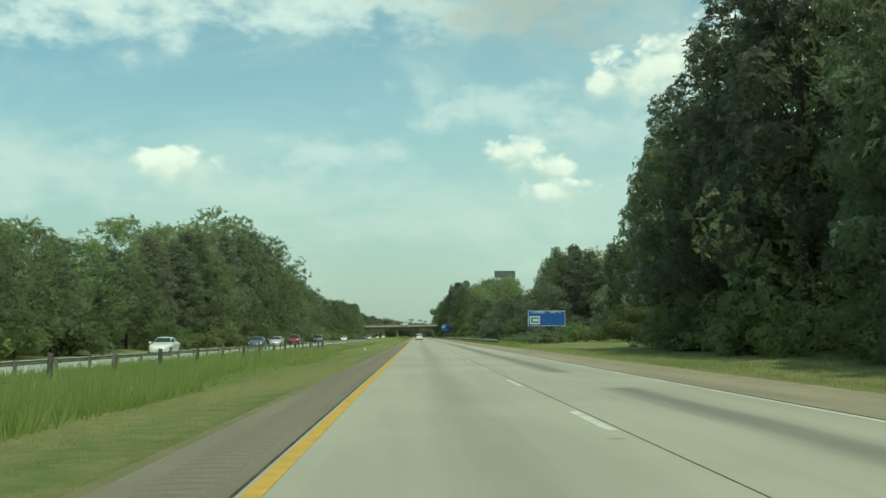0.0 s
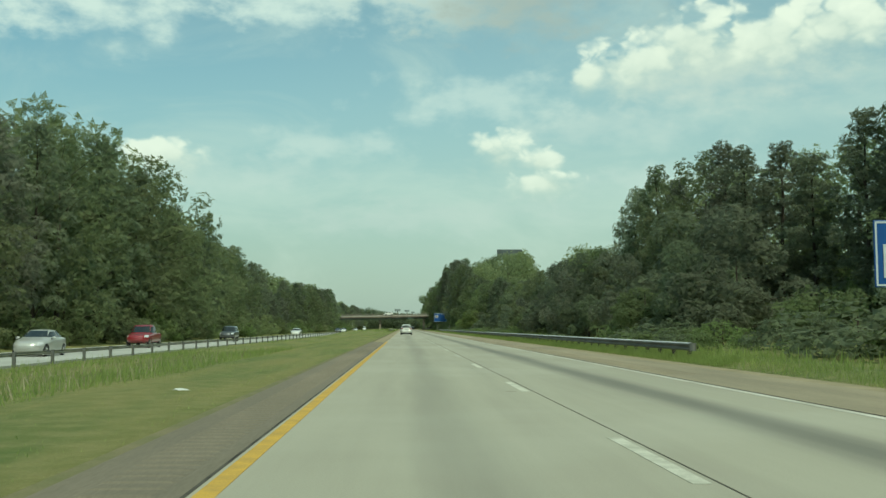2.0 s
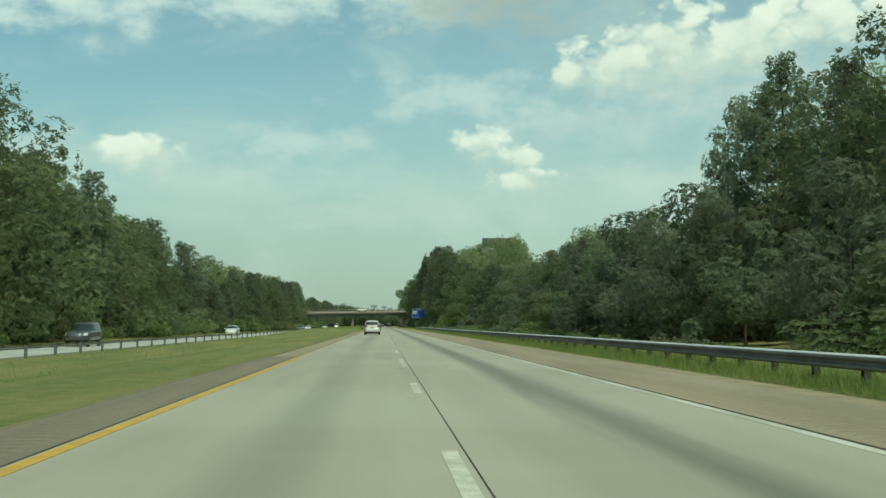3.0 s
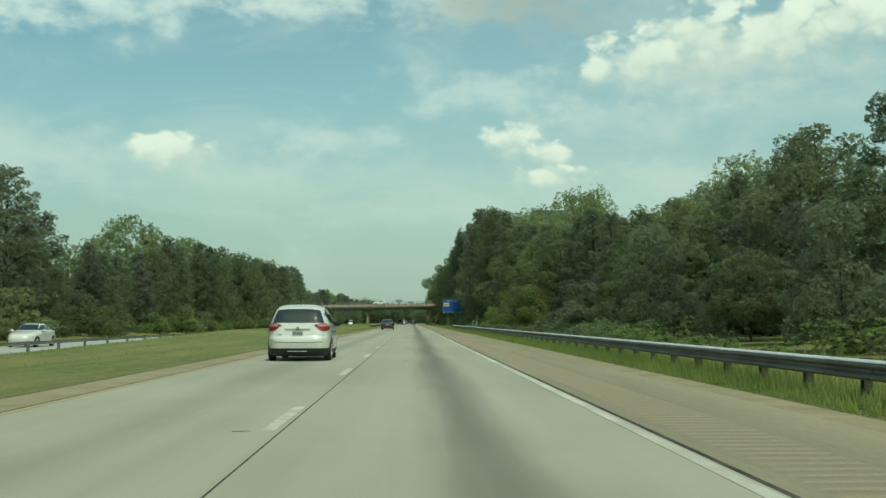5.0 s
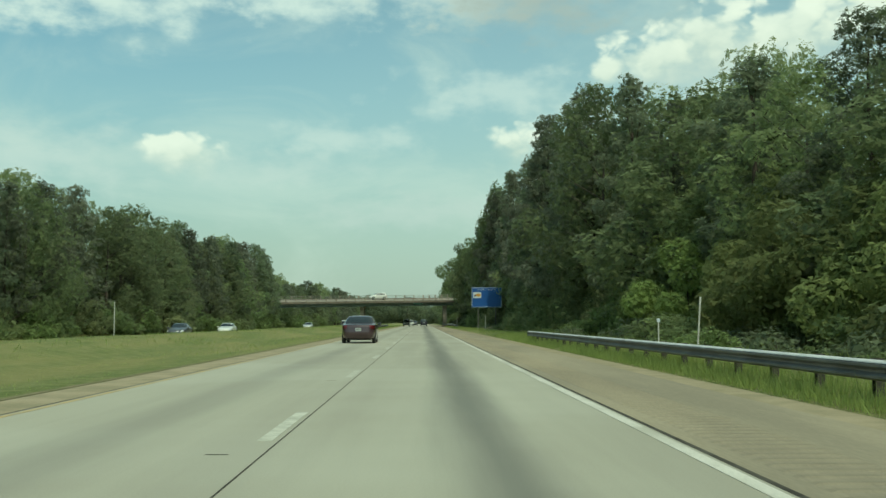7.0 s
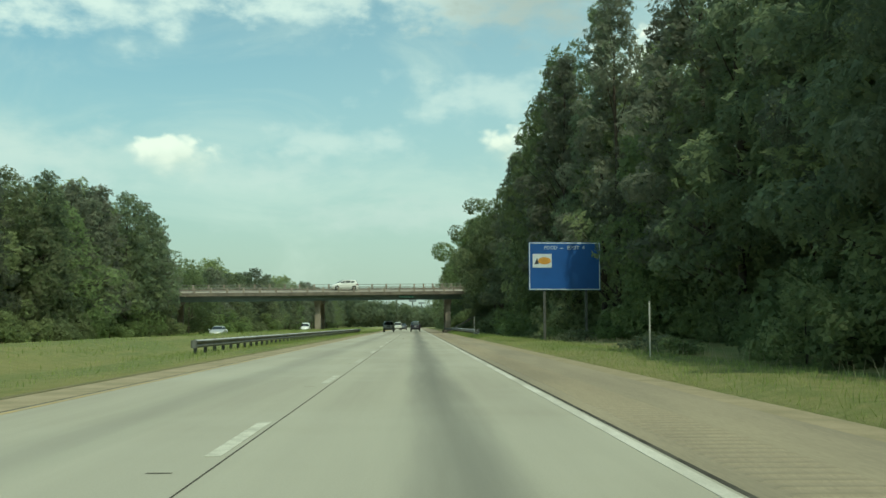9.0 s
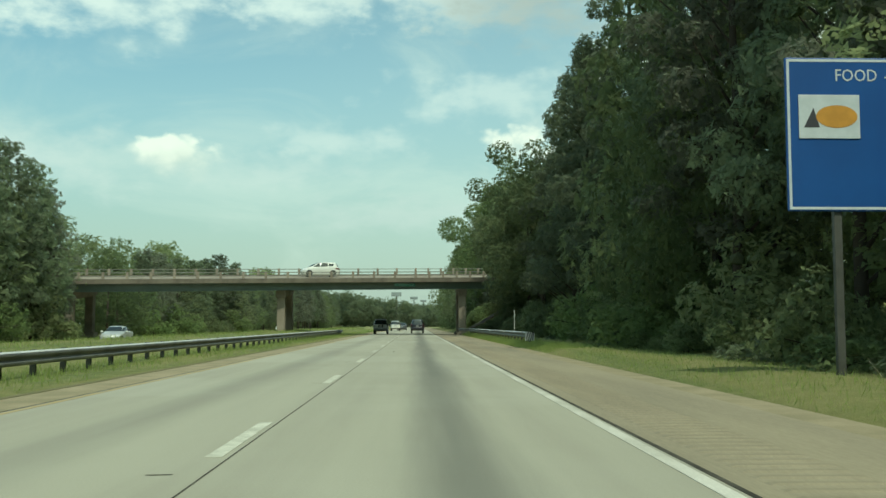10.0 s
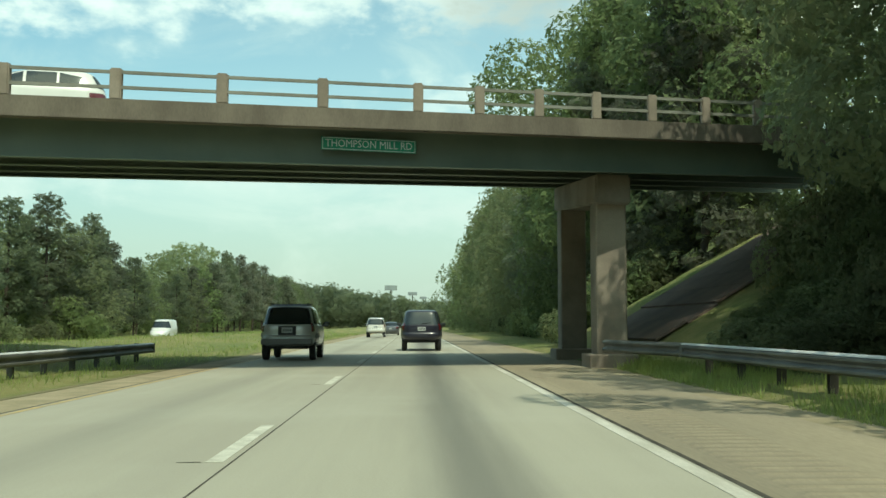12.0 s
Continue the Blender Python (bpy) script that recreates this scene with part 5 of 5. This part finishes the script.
def plate_on(car, y, z, w=0.30, h=0.15):
    """A number plate with plain bars."""
    p = part("number_plate", boxes((-w / 2, w / 2, y - 0.012, y, z - h / 2, z + h / 2), bevel=0.004), M_PLATE, car, "pale number plate with plain dark bars")
    for i in range(5):
        x = -w * 0.38 + i * w * 0.17
        part("bar", boxes((x, x + w * 0.09, y - 0.016, y - 0.013, z - h * 0.22, z + h * 0.22)), M_INK, p)


def mirrors(car, y, z, w, paint):
    for s in (1, -1):
        bm = bmesh.new()
        bmesh.ops.create_icosphere(bm, subdivisions=3, radius=1, matrix=Matrix.Translation((s * (w + 0.13), y, z)) @ Matrix.Diagonal((0.12, 0.075, 0.085, 1)))
        m = part("wing_mirror", bm, paint, car, "door mirror", smooth=True)
        part("mirror_glass", boxes((min(s * (w + 0.04), s * (w + 0.22)), max(s * (w + 0.04), s * (w + 0.22)), y - 0.085, y - 0.06, z - 0.055, z + 0.055), bevel=0.008), M_GLASS, m)
        part("mirror_foot", boxes((min(s * (w - 0.03), s * (w + 0.06)), max(s * (w - 0.03), s * (w + 0.06)), y - 0.02, y + 0.05, z - 0.09, z - 0.03)), M_BLACK, m)


# the white hatchback
car, sh = vehicle("hatchback_car", "white pearl five-door hatchback in the fast lane", HATCH, M_WHITECAR, (-1.69, 217.36, 0.0), size=(0.9, 0.80, 0.9), wheels=(0.93, 3.62), r=0.318,
                  rear=(-50, 1.08, 1.46), tail=[(-80, 1.0, 1.02), (-72, 0.90, 1.045), (-64, 0.855, 1.065), (-50, 0.85, 1.07), (-40, 0.865, 1.06), (-32, 0.89, 1.03), (-25, 0.955, 0.975)], detail=True, screen=(1.06, 1.5), lamps=(0.66, 0.84))
plate_on(car, 0.085, 0.78)
mirrors(car, 3.06, 1.05, 0.78, M_BLACK)
part("spoiler", sh.band([(-140, 1.515, 1.545), (-90, 1.525, 1.56), (-40, 1.515, 1.545)], 0.012, 10, 3), M_WHITECAR, car, "white roof spoiler lip", smooth=True)
part("lower_bumper", sh.band([(-158, 0.15, 0.37), (-90, 0.15, 0.37), (-22, 0.15, 0.37)], 0.014, 20, 4), M_BLACK, car, "black lower rear bumper", smooth=True)
part("diffuser_bar", boxes((-0.28, 0.28, 0.0, 0.03, 0.27, 0.30), bevel=0.01), M_CHROME, car)
part("tailgate_seam", sh.band([(-119, 0.545, 0.557), (-90, 0.525, 0.537), (-61, 0.545, 0.557)], 0.004, 10, 1), M_BLACK, car)
for s in (1, -1):
    a = -60 if s > 0 else -120.8
    part("lens_seam", sh.band([(a, 0.85, 1.07), (a + 0.8, 0.85, 1.07)], 0.021, 2, 6), M_MAROON, car)
    part("tailgate_seam", sh.band([(a, 0.55, 0.86), (a + 0.8, 0.55, 0.86)], 0.004, 2, 5), M_BLACK, car)
part("handle_bar", boxes((-0.36, 0.36, 0.085, 0.14, 0.89, 0.945), bevel=0.016), M_WHITECAR, car, "white tailgate trim bar")
part("badge", tube(0.05, 0.05, (0, 0.078, 0.917), (0, 0.084, 0.917), 16), M_CHROME, car, "small plain oval badge")
part("lettering_bar", boxes((-0.56, -0.42, 0.095, 0.112, 0.735, 0.755)), M_CHROME, car)
part("wiper", tube(0.012, 0.008, (-0.02, 0.225, 1.085), (0.40, 0.265, 1.115), 6), M_BLACK, car, "black rear wiper")
part("antenna", tube(0.009, 0.004, (0, 1.0, 1.60), (0, 0.86, 1.86), 6), M_BLACK, car, "thin roof antenna")
LOW = [(0.84, 1.16), (1.35, 1.105), (1.90, 1.055), (2.58, 1.005), (3.28, 0.960)]
HIGH = [(0.56, 1.335), (1.00, 1.445), (1.60, 1.500), (2.34, 1.468), (3.32, 0.983)]
for s in (1, -1):
    part("sill", sh.pane(((1.28, 0.145), (3.26, 0.145), (3.26, 0.33), (1.28, 0.33)), s, 0.012), M_BLACK, car, "black side sill", smooth=True)
    part("roof_strip", sh.pane(((0.9, 1.545), (2.1, 1.545), (2.1, 1.557), (0.9, 1.557)), s, 0.006, 10, 1), M_BLACK, car)
    for y in (1.48, 2.40):
        x = sh.flank(0.87, y)
        part("door_handle", boxes((min(s * (x - 0.01), s * (x + 0.035)), max(s * (x - 0.01), s * (x + 0.035)), y, y + 0.18, 0.865, 0.90), bevel=0.012), M_CHROME, car, "chrome door handle")
    for y in (1.40, 2.24, 3.22):
        part("door_seam", sh.pane(((y, 0.34), (y + 0.012, 0.34), (y + 0.012, 1.0), (y, 1.0)), s, 0.003, 1, 10), M_BLACK, car)
    part("window_surround", sh.glasshouse(LOW, HIGH, s, 0.006, 0, 1, 0, 40, 10), M_BLACK, car, "black window surround and pillars", smooth=True)
    for u0, u1 in ((0.05, 0.235), (0.265, 0.56), (0.60, 0.965)):
        part("side_window", sh.glasshouse(LOW, HIGH, s, 0.013, u0, u1, 0.022, 16, 8), M_GLASS, car, "dark tinted side window", smooth=True)
    part("window_trim", sh.glasshouse([(y, z - 0.016) for y, z in LOW], LOW, s, 0.011, 0, 1, 0, 30, 1), M_CHROME, car, "thin chrome window trim")
    part("side_crease", sh.pane(((1.45, 0.42), (3.0, 0.40), (3.0, 0.44), (1.45, 0.46)), s, 0.016, 10, 2), M_WHITECAR, car, smooth=True)
    x = sh.flank(0.60, 2.98)
    part("flank_badge", boxes((min(s * x, s * (x + 0.012)), max(s * x, s * (x + 0.012)), 2.93, 3.03, 0.58, 0.62)), M_CHROME, car)

# traffic further ahead
SUV_WIN = (((.46, 1.15), (1.05, 1.13), (1.05, 1.62), (.60, 1.61)), ((1.13, 1.13), (1.95, 1.12), (1.93, 1.62), (1.13, 1.61)), ((2.02, 1.12), (3.12, 1.12), (2.62, 1.58), (2.0, 1.62)))
SEDAN_WIN = (((1.3, 1.05), (1.95, 1.04), (1.95, 1.36), (1.64, 1.33)), ((2.03, 1.04), (3.16, 1.03), (2.55, 1.33), (2.03, 1.36)))
PICKUP_WIN = (((2.05, 1.16), (2.75, 1.16), (2.75, 1.66), (2.12, 1.64)), ((2.82, 1.16), (3.7, 1.15), (3.12, 1.62), (2.82, 1.66)))
VAN_WIN = (((3.3, 1.28), (4.15, 1.28), (3.62, 1.85), (3.3, 1.9)),)
SUV_TAIL = [(-54, 0.90, 1.16), (-48, 0.90, 1.18), (-40, 0.92, 1.16)]
SEDAN_TAIL = [(-72, 0.76, 0.93), (-52, 0.76, 0.94), (-30, 0.80, 0.92)]


def suv(label, paint, at, plate=True):
    car, sh = vehicle("sport_utility_car", label, SUV, paint, at, wheels=(0.85, 3.55), r=0.37, windows=SUV_WIN, rear=(-44, 1.13, 1.66), tail=SUV_TAIL, screen=(1.16, 1.62), lamps=(0.8, 0.98))
    if plate:
        plate_on(car, 0.065, 0.95, 0.34, 0.17)
    mirrors(car, 2.95, 1.14, 0.86, M_BLACK)
    part("tailgate_seam", sh.band([(-126, 0.765, 0.78), (-90, 0.765, 0.78), (-54, 0.765, 0.78)], 0.004, 10, 1), M_BLACK, car)
    part("rear_wiper", tube(0.012, 0.008, (0.0, 0.10, 1.17), (0.36, 0.12, 1.22), 6), M_BLACK, car)
    return car, sh


car, sh = suv("silver sport utility car with grey bumper in the fast lane", M_SILVER, (-2.25, 489.0, 0))
part("plate_surround", boxes((-0.28, 0.28, 0.058, 0.085, 0.80, 1.08), bevel=0.004), M_BLACK, car)
part("roof_panel", sh.band([(-180, 1.70, 1.758), (-90, 1.70, 1.758), (0, 1.70, 1.758), (90, 1.70, 1.758), (180, 1.70, 1.758)], 0.006, 14, 3), M_BLACK, car, "black roof panel", smooth=True)
part("rear_bumper", boxes((-0.80, 0.80, -0.08, 0.14, 0.50, 0.69), bevel=0.03), M_CLADDING, car, "grey plastic rear bumper")
part("roof_rack", boxes((-0.60, -0.56, 0.6, 2.1, 1.765, 1.80), (0.56, 0.60, 0.6, 2.1, 1.765, 1.80), (-0.56, 0.56, 0.9, 0.94, 1.77, 1.79), (-0.56, 0.56, 1.9, 1.94, 1.77, 1.79)), M_BLACK, car)
for s in (1, -1):
    part("fender_flare", sh.pane(((0.38, 0.72), (1.32, 0.72), (1.2, 0.86), (0.5, 0.86)), s, 0.03, 8, 3), M_CLADDING, car, "grey plastic wheel flare")
suv("dark blue-black sport utility car in the slow lane", M_NAVY, (1.62, 499.0, 0))
suv("pale cream sport utility car far ahead", M_WHITECAR, (-1.75, 541, 0))


def saloon(label, paint, at, turn=0.0):
    car, sh = vehicle("saloon_car", label, SEDAN, paint, at, turn, wheels=(0.95, 3.75), windows=SEDAN_WIN, rear=(-46, 1.06, 1.37), tail=SEDAN_TAIL, screen=(1.04, 1.38), lamps=(0.6, 0.76))
    plate_on(car, 0.02, 0.72)
    mirrors(car, 2.95, 1.0, 0.86, paint)
    return car


saloon("dark maroon saloon car in the fast lane", M_MAROON, (-1.80, 316.0, 0))
saloon("dark grey saloon car far ahead", M_GREYCAR, (-0.9, 556, 0))

# oncoming traffic beyond the median
saloon("white saloon car on the opposite carriageway", M_WHITECAR, (-20.2, 75, FAR_Z), 180)
saloon("dark grey saloon car on the opposite carriageway", M_GREYCAR, (-19.0, 109, FAR_Z), 180)
saloon("silver saloon car on the opposite carriageway", M_SILVER, (-20.2, 132, FAR_Z), 180)
saloon("white saloon car on the opposite carriageway", M_WHITECAR, (-20.2, 251, FAR_Z), 180)
saloon("dark grey saloon car on the opposite carriageway", M_GREYCAR, (-20.3, 360, FAR_Z), 180)
saloon("white saloon car on the opposite carriageway", M_WHITECAR, (-20.0, 380, FAR_Z), 180)
saloon("silver saloon car on the opposite carriageway", M_SILVER, (-20.2, 459, FAR_Z), 180)
vehicle("sport_utility_car", "dark grey sport utility car on the opposite carriageway", SUV, M_GREYCAR, (-20.2, 186, FAR_Z), 180, wheels=(0.85, 3.55), r=0.37, windows=SUV_WIN, rear=(-45, 1.17, 1.60), tail=SUV_TAIL, screen=(1.16, 1.62), lamps=(0.8, 0.98))
vehicle("pickup_truck", "red pickup truck on the opposite carriageway", PICKUP, M_REDCAR, (-20.4, 153, FAR_Z), 180, wheels=(1.0, 4.2), r=0.38, windows=PICKUP_WIN, tail=[(-60, 0.7, 1.0), (-45, 0.7, 1.0)], category="truck", screen=(1.18, 1.66), lamps=(0.82, 0.98))
vehicle("van", "white panel van on the opposite carriageway", VAN, M_WHITECAR, (-20.6, 551, FAR_Z), 180, wheels=(0.95, 4.1), r=0.36, windows=VAN_WIN, tail=[(-60, 0.9, 1.3), (-48, 0.9, 1.3)], category="van", screen=(1.3, 1.9), lamps=(0.8, 1.0))

d = deck_at(-6.4, 1.0, 5.37)
HATCH_WIN = (((0.84, 1.13), (1.35, 1.09), (1.35, 1.46), (0.76, 1.36)), ((1.42, 1.09), (2.20, 1.04), (2.20, 1.46), (1.42, 1.47)), ((2.28, 1.03), (3.10, 0.99), (2.50, 1.38), (2.28, 1.45)))
vehicle("hatchback_car", "white hatchback car crossing the bridge", HATCH, M_WHITECAR, tuple(d), 90 + math.degrees(math.atan(SKEW)), size=(0.9, 0.9, 0.92), wheels=(0.85, 3.5), r=0.33, windows=HATCH_WIN, rear=(-50, 1.08, 1.46), tail=SEDAN_TAIL, screen=(1.06, 1.5), lamps=(0.66, 0.84))

# ---------------- rumble strips, grass, small things ----------------


def rumble(name, x0, x1, y0, y1, z, parent, mat):
    """Ribs pressed across the shoulder."""
    ys = np.arange(y0, y1, 0.27)
    v = np.array([[(x0, y, z - .004), (x1, y, z - .004), (x1, y + .13, z - .004), (x0, y + .13, z - .004), (x0 + .07, y + .03, z + .011), (x1 - .07, y + .03, z + .011), (x1 - .07, y + .10, z + .011), (x0 + .07, y + .10, z + .011)] for y in ys]).reshape(-1, 3)
    f = []
    for i in range(len(ys)):
        o = 8 * i
        f += [(o, o + 1, o + 5, o + 4), (o + 1, o + 2, o + 6, o + 5), (o + 2, o + 3, o + 7, o + 6), (o + 3, o, o + 4, o + 7), (o + 4, o + 5, o + 6, o + 7)]
    tagged(part(name, mesh_of(name, v, f, mat), None, parent, "ribbed rumble strip"), kind="stuff")


def ribs(x0, x1, y0, n, z, parent, mat):
    """Single ribs along one stretch."""
    me = mesh_of("rib", [(x0, 0, z - .004), (x1, 0, z - .004), (x1, .13, z - .004), (x0, .13, z - .004), (x0 + .07, .03, z + .011), (x1 - .07, .03, z + .011), (x1 - .07, .10, z + .011), (x0 + .07, .10, z + .011)],
                 [(0, 1, 5, 4), (1, 2, 6, 5), (2, 3, 7, 6), (3, 0, 4, 7), (4, 5, 6, 7)], mat)
    for i in range(n):
        part("rib", me, None, parent, m=pose(0, y0 + 0.27 * i, 0))


rumble("rumble_strip", 3.62, 4.45, 101, 190, -0.012, sh_r, M_SHADED_RIB)
ribs(3.62, 4.45, 190, 280, -0.012, sh_r, M_SHADED_RIB)
rumble("rumble_strip", 3.62, 4.45, 265.6, 480, -0.012, sh_r, M_SHADED_RIB)
ribs(-4.05, -3.50, 1, 280, -0.012, sh_l, M_SHOULDER_L)
rumble("rumble_strip", -4.05, -3.50, 76.6, 149, -0.012, sh_l, M_SHOULDER_L)


def grass(name, zones, label, mat, seed):
    """Blades of grass: zones of (x0, x1, y0, y1, blades, shortest, tallest, width)."""
    r = np.random.RandomState(seed)
    vs = []
    for x0, x1, y0, y1, n, h0, h1, w in zones:
        x = x0 + (x1 - x0) * r.rand(n)
        y = y0 + (y1 - y0) * r.rand(n)
        keep = np.array([noise.noise(Vector((a * 0.5, b * 0.25, 7))) for a, b in zip(x, y)]) > -0.45 + 0.5 * (r.rand(n) - 0.5)
        x, y = x[keep], y[keep]
        n = len(x)
        z = np.array([ground_height(a, b) for a, b in zip(x, y)]) - 0.06
        a = r.rand(n) * 6.283
        h = h0 + (h1 - h0) * r.rand(n) ** 1.5
        lx, ly = r.normal(size=n) * 0.3 * h, r.normal(size=n) * 0.3 * h
        ww = w * (0.6 + 0.8 * r.rand(n))
        base = np.stack([x, y, z], 1)
        side = np.stack([np.cos(a) * ww, np.sin(a) * ww, 0 * a], 1)
        tip = base + np.stack([lx, ly, h], 1)
        vs.append(np.stack([base - side, base + side, tip], 1).reshape(-1, 3))
    v = np.vstack(vs)
    n = len(v) // 3
    me = bpy.data.meshes.new(name)
    me.from_pydata(v.tolist(), [], np.arange(n * 3).reshape(-1, 3).tolist())
    me.materials.append(mat)
    tagged(new(name, me), label, "grass", kind="stuff")


grass("grass", [(-12.5, -8.3, -2, 66, 36000, 0.28, 0.72, 0.012), (-9.2, -6.3, 4, 21, 15000, 0.22, 0.60, 0.011), (-9.3, -7.4, 20, 34, 8000, 0.2, 0.55, 0.011), (-13, -7.5, 64, 130, 16000, 0.10, 0.40, 0.014), (-8.6, -6.4, -2, 62, 9000, 0.10, 0.3, 0.010), (-9.0, -4.45, 2, 60, 46000, 0.03, 0.10, 0.012), (-12.5, -8.6, 2, 40, 16000, 0.3, 0.62, 0.013), (-9.0, -4.5, -2, 470, 50000, 0.05, 0.12, 0.010), (-7.4, -5.4, 376, 494, 12000, 0.08, 0.26, 0.012), (-16, -9, 0, 300, 12000, 0.08, 0.2, 0.02), (6.1, 7.4, 90, 340, 42000, 0.10, 0.36, 0.009), (6.3, 7.0, 105, 324, 36000, 0.16, 0.40, 0.008), (6.12, 6.5, 105, 324, 52000, 0.12, 0.30, 0.011), (5.9, 7.0, 428, 484, 24000, 0.10, 0.30, 0.008), (6.1, 7.6, 420, 486, 16000, 0.1, 0.36, 0.009),
                 (6.1, 9.5, 0, 110, 20000, 0.06, 0.2, 0.012), (6.1, 9.5, 340, 430, 22000, 0.06, 0.22, 0.009), (7.4, 10, 100, 340, 12000, 0.12, 0.5, 0.02), (7.6, 13.5, 493.5, 498.5, 5000, 0.12, 0.4, 0.014), (-15, -4.7, 300, 400, 12000, 0.06, 0.2, 0.016), (-15, -4.7, 400, 580, 26000, 0.08, 0.28, 0.018)],
      "tall green roadside grass with thin blades", M_GRASS, 3)
grass("seed_grass", [(-10.8, -8.2, -2, 70, 3600, 0.40, 0.70, 0.009), (-9.0, -4.5, 2, 60, 9000, 0.03, 0.09, 0.012), (-11.5, -8.0, 66, 120, 1100, 0.25, 0.5, 0.016), (8.2, 10.5, 340, 400, 350, 0.35, 0.55, 0.010), (9, 13, 0, 60, 160, 0.2, 0.4, 0.012)], "pale dry seed heads standing in the grass", M_STRAW, 8)

rng = random.Random(21)


def scrap(name, label, category, x, y, size, mat, z=None):
    """A crumpled flat scrap."""
    bm = bmesh.new()
    bmesh.ops.create_icosphere(bm, subdivisions=2, radius=1)
    for v in bm.verts:
        k = 0.7 + 0.6 * noise.noise(v.co * 2 + Vector((x, y, 0)))
        v.co = Vector((v.co.x * size[0] * k, v.co.y * size[1] * k, v.co.z * size[2] * k))
    ob = part(name, bm, mat)
    ob.location = (x, y, (ground_height(x, y) + 0.02 if z is None else z) + size[2] * 0.4)
    tagged(ob, label, category)


tick = mesh_of("joint_mark", [(-0.38, 0, 0.003), (-0.20, 0.01, 0.003), (-0.20, 0.045, 0.003), (-0.37, 0.03, 0.003)], [(0, 1, 2, 3)], M_SEAL)
for y in DASHES[:66]:
    part("joint_mark", tick, None, road, m=pose(rng.uniform(-0.1, 0.04), y - rng.choice((0.02, 0.9)), 0, 0, 0, rng.uniform(-4, 4)))
scrap("litter", "crumpled white litter lying on the grass", "litter", -5.9, 72.5, (0.16, 0.25, 0.05), M_LITTER, -0.03)
scrap("litter", "crumpled white litter lying on the grass", "litter", -6.4, 82.0, (0.10, 0.14, 0.04), M_LITTER, -0.03)
scrap("litter", "crumpled white litter lying on the grass", "litter", -5.7, 96.0, (0.2, 0.16, 0.03), M_LITTER, -0.03)
scrap("road_debris", "dark scrap of debris on the concrete road", "debris", 1.04, 217.6, (0.035, 0.09, 0.008), M_DEBRIS, 0.004)
scrap("road_debris", "dark scrap of debris on the concrete road", "debris", 0.6, 421.0, (0.05, 0.1, 0.01), M_DEBRIS, 0.004)
for y in (432.5, 443.0, 453.0):
    ob = tagged(part("reflector", boxes((-0.05, 0.05, -0.04, 0.04, 0.57, 0.66), bevel=0.01), M_LETTER), "small white reflector on top of the guardrail", "reflector", "reflectors on the guardrail")
    ob.location = (6.75 - 0.012 * (y - 431) + 0.02, y, 0)


def marker_pole(x, y, height, lean, capped):
    """A slim delineator pole, with or without a reflective cap."""
    m = thing("marker_post", "slim pale marker pole standing in the verge", "marker post", (x, y, ground_height(x, y)), 0, "marker poles along the verge")
    m.rotation_euler[1] = radians(lean)
    part("stake", boxes((-0.02, 0.02, -0.012, 0.012, -0.4, height), bevel=0.004), M_RAILC, m)
    if capped:
        part("cap", boxes((-0.045, 0.045, -0.02, 0.02, height + 0.001, height + 0.10), bevel=0.006), M_LETTER, m, "white reflective cap")


for row in ((7.3, 443.7, 1.75, 0, False), (7.7, 292.6, 1.45, 4, False), (7.6, 296.0, 0.85, 0, True), (7.8, 373.0, 1.5, 0, False), (-14.4, 320.0, 2.2, 0, False)):
    marker_pole(*row)
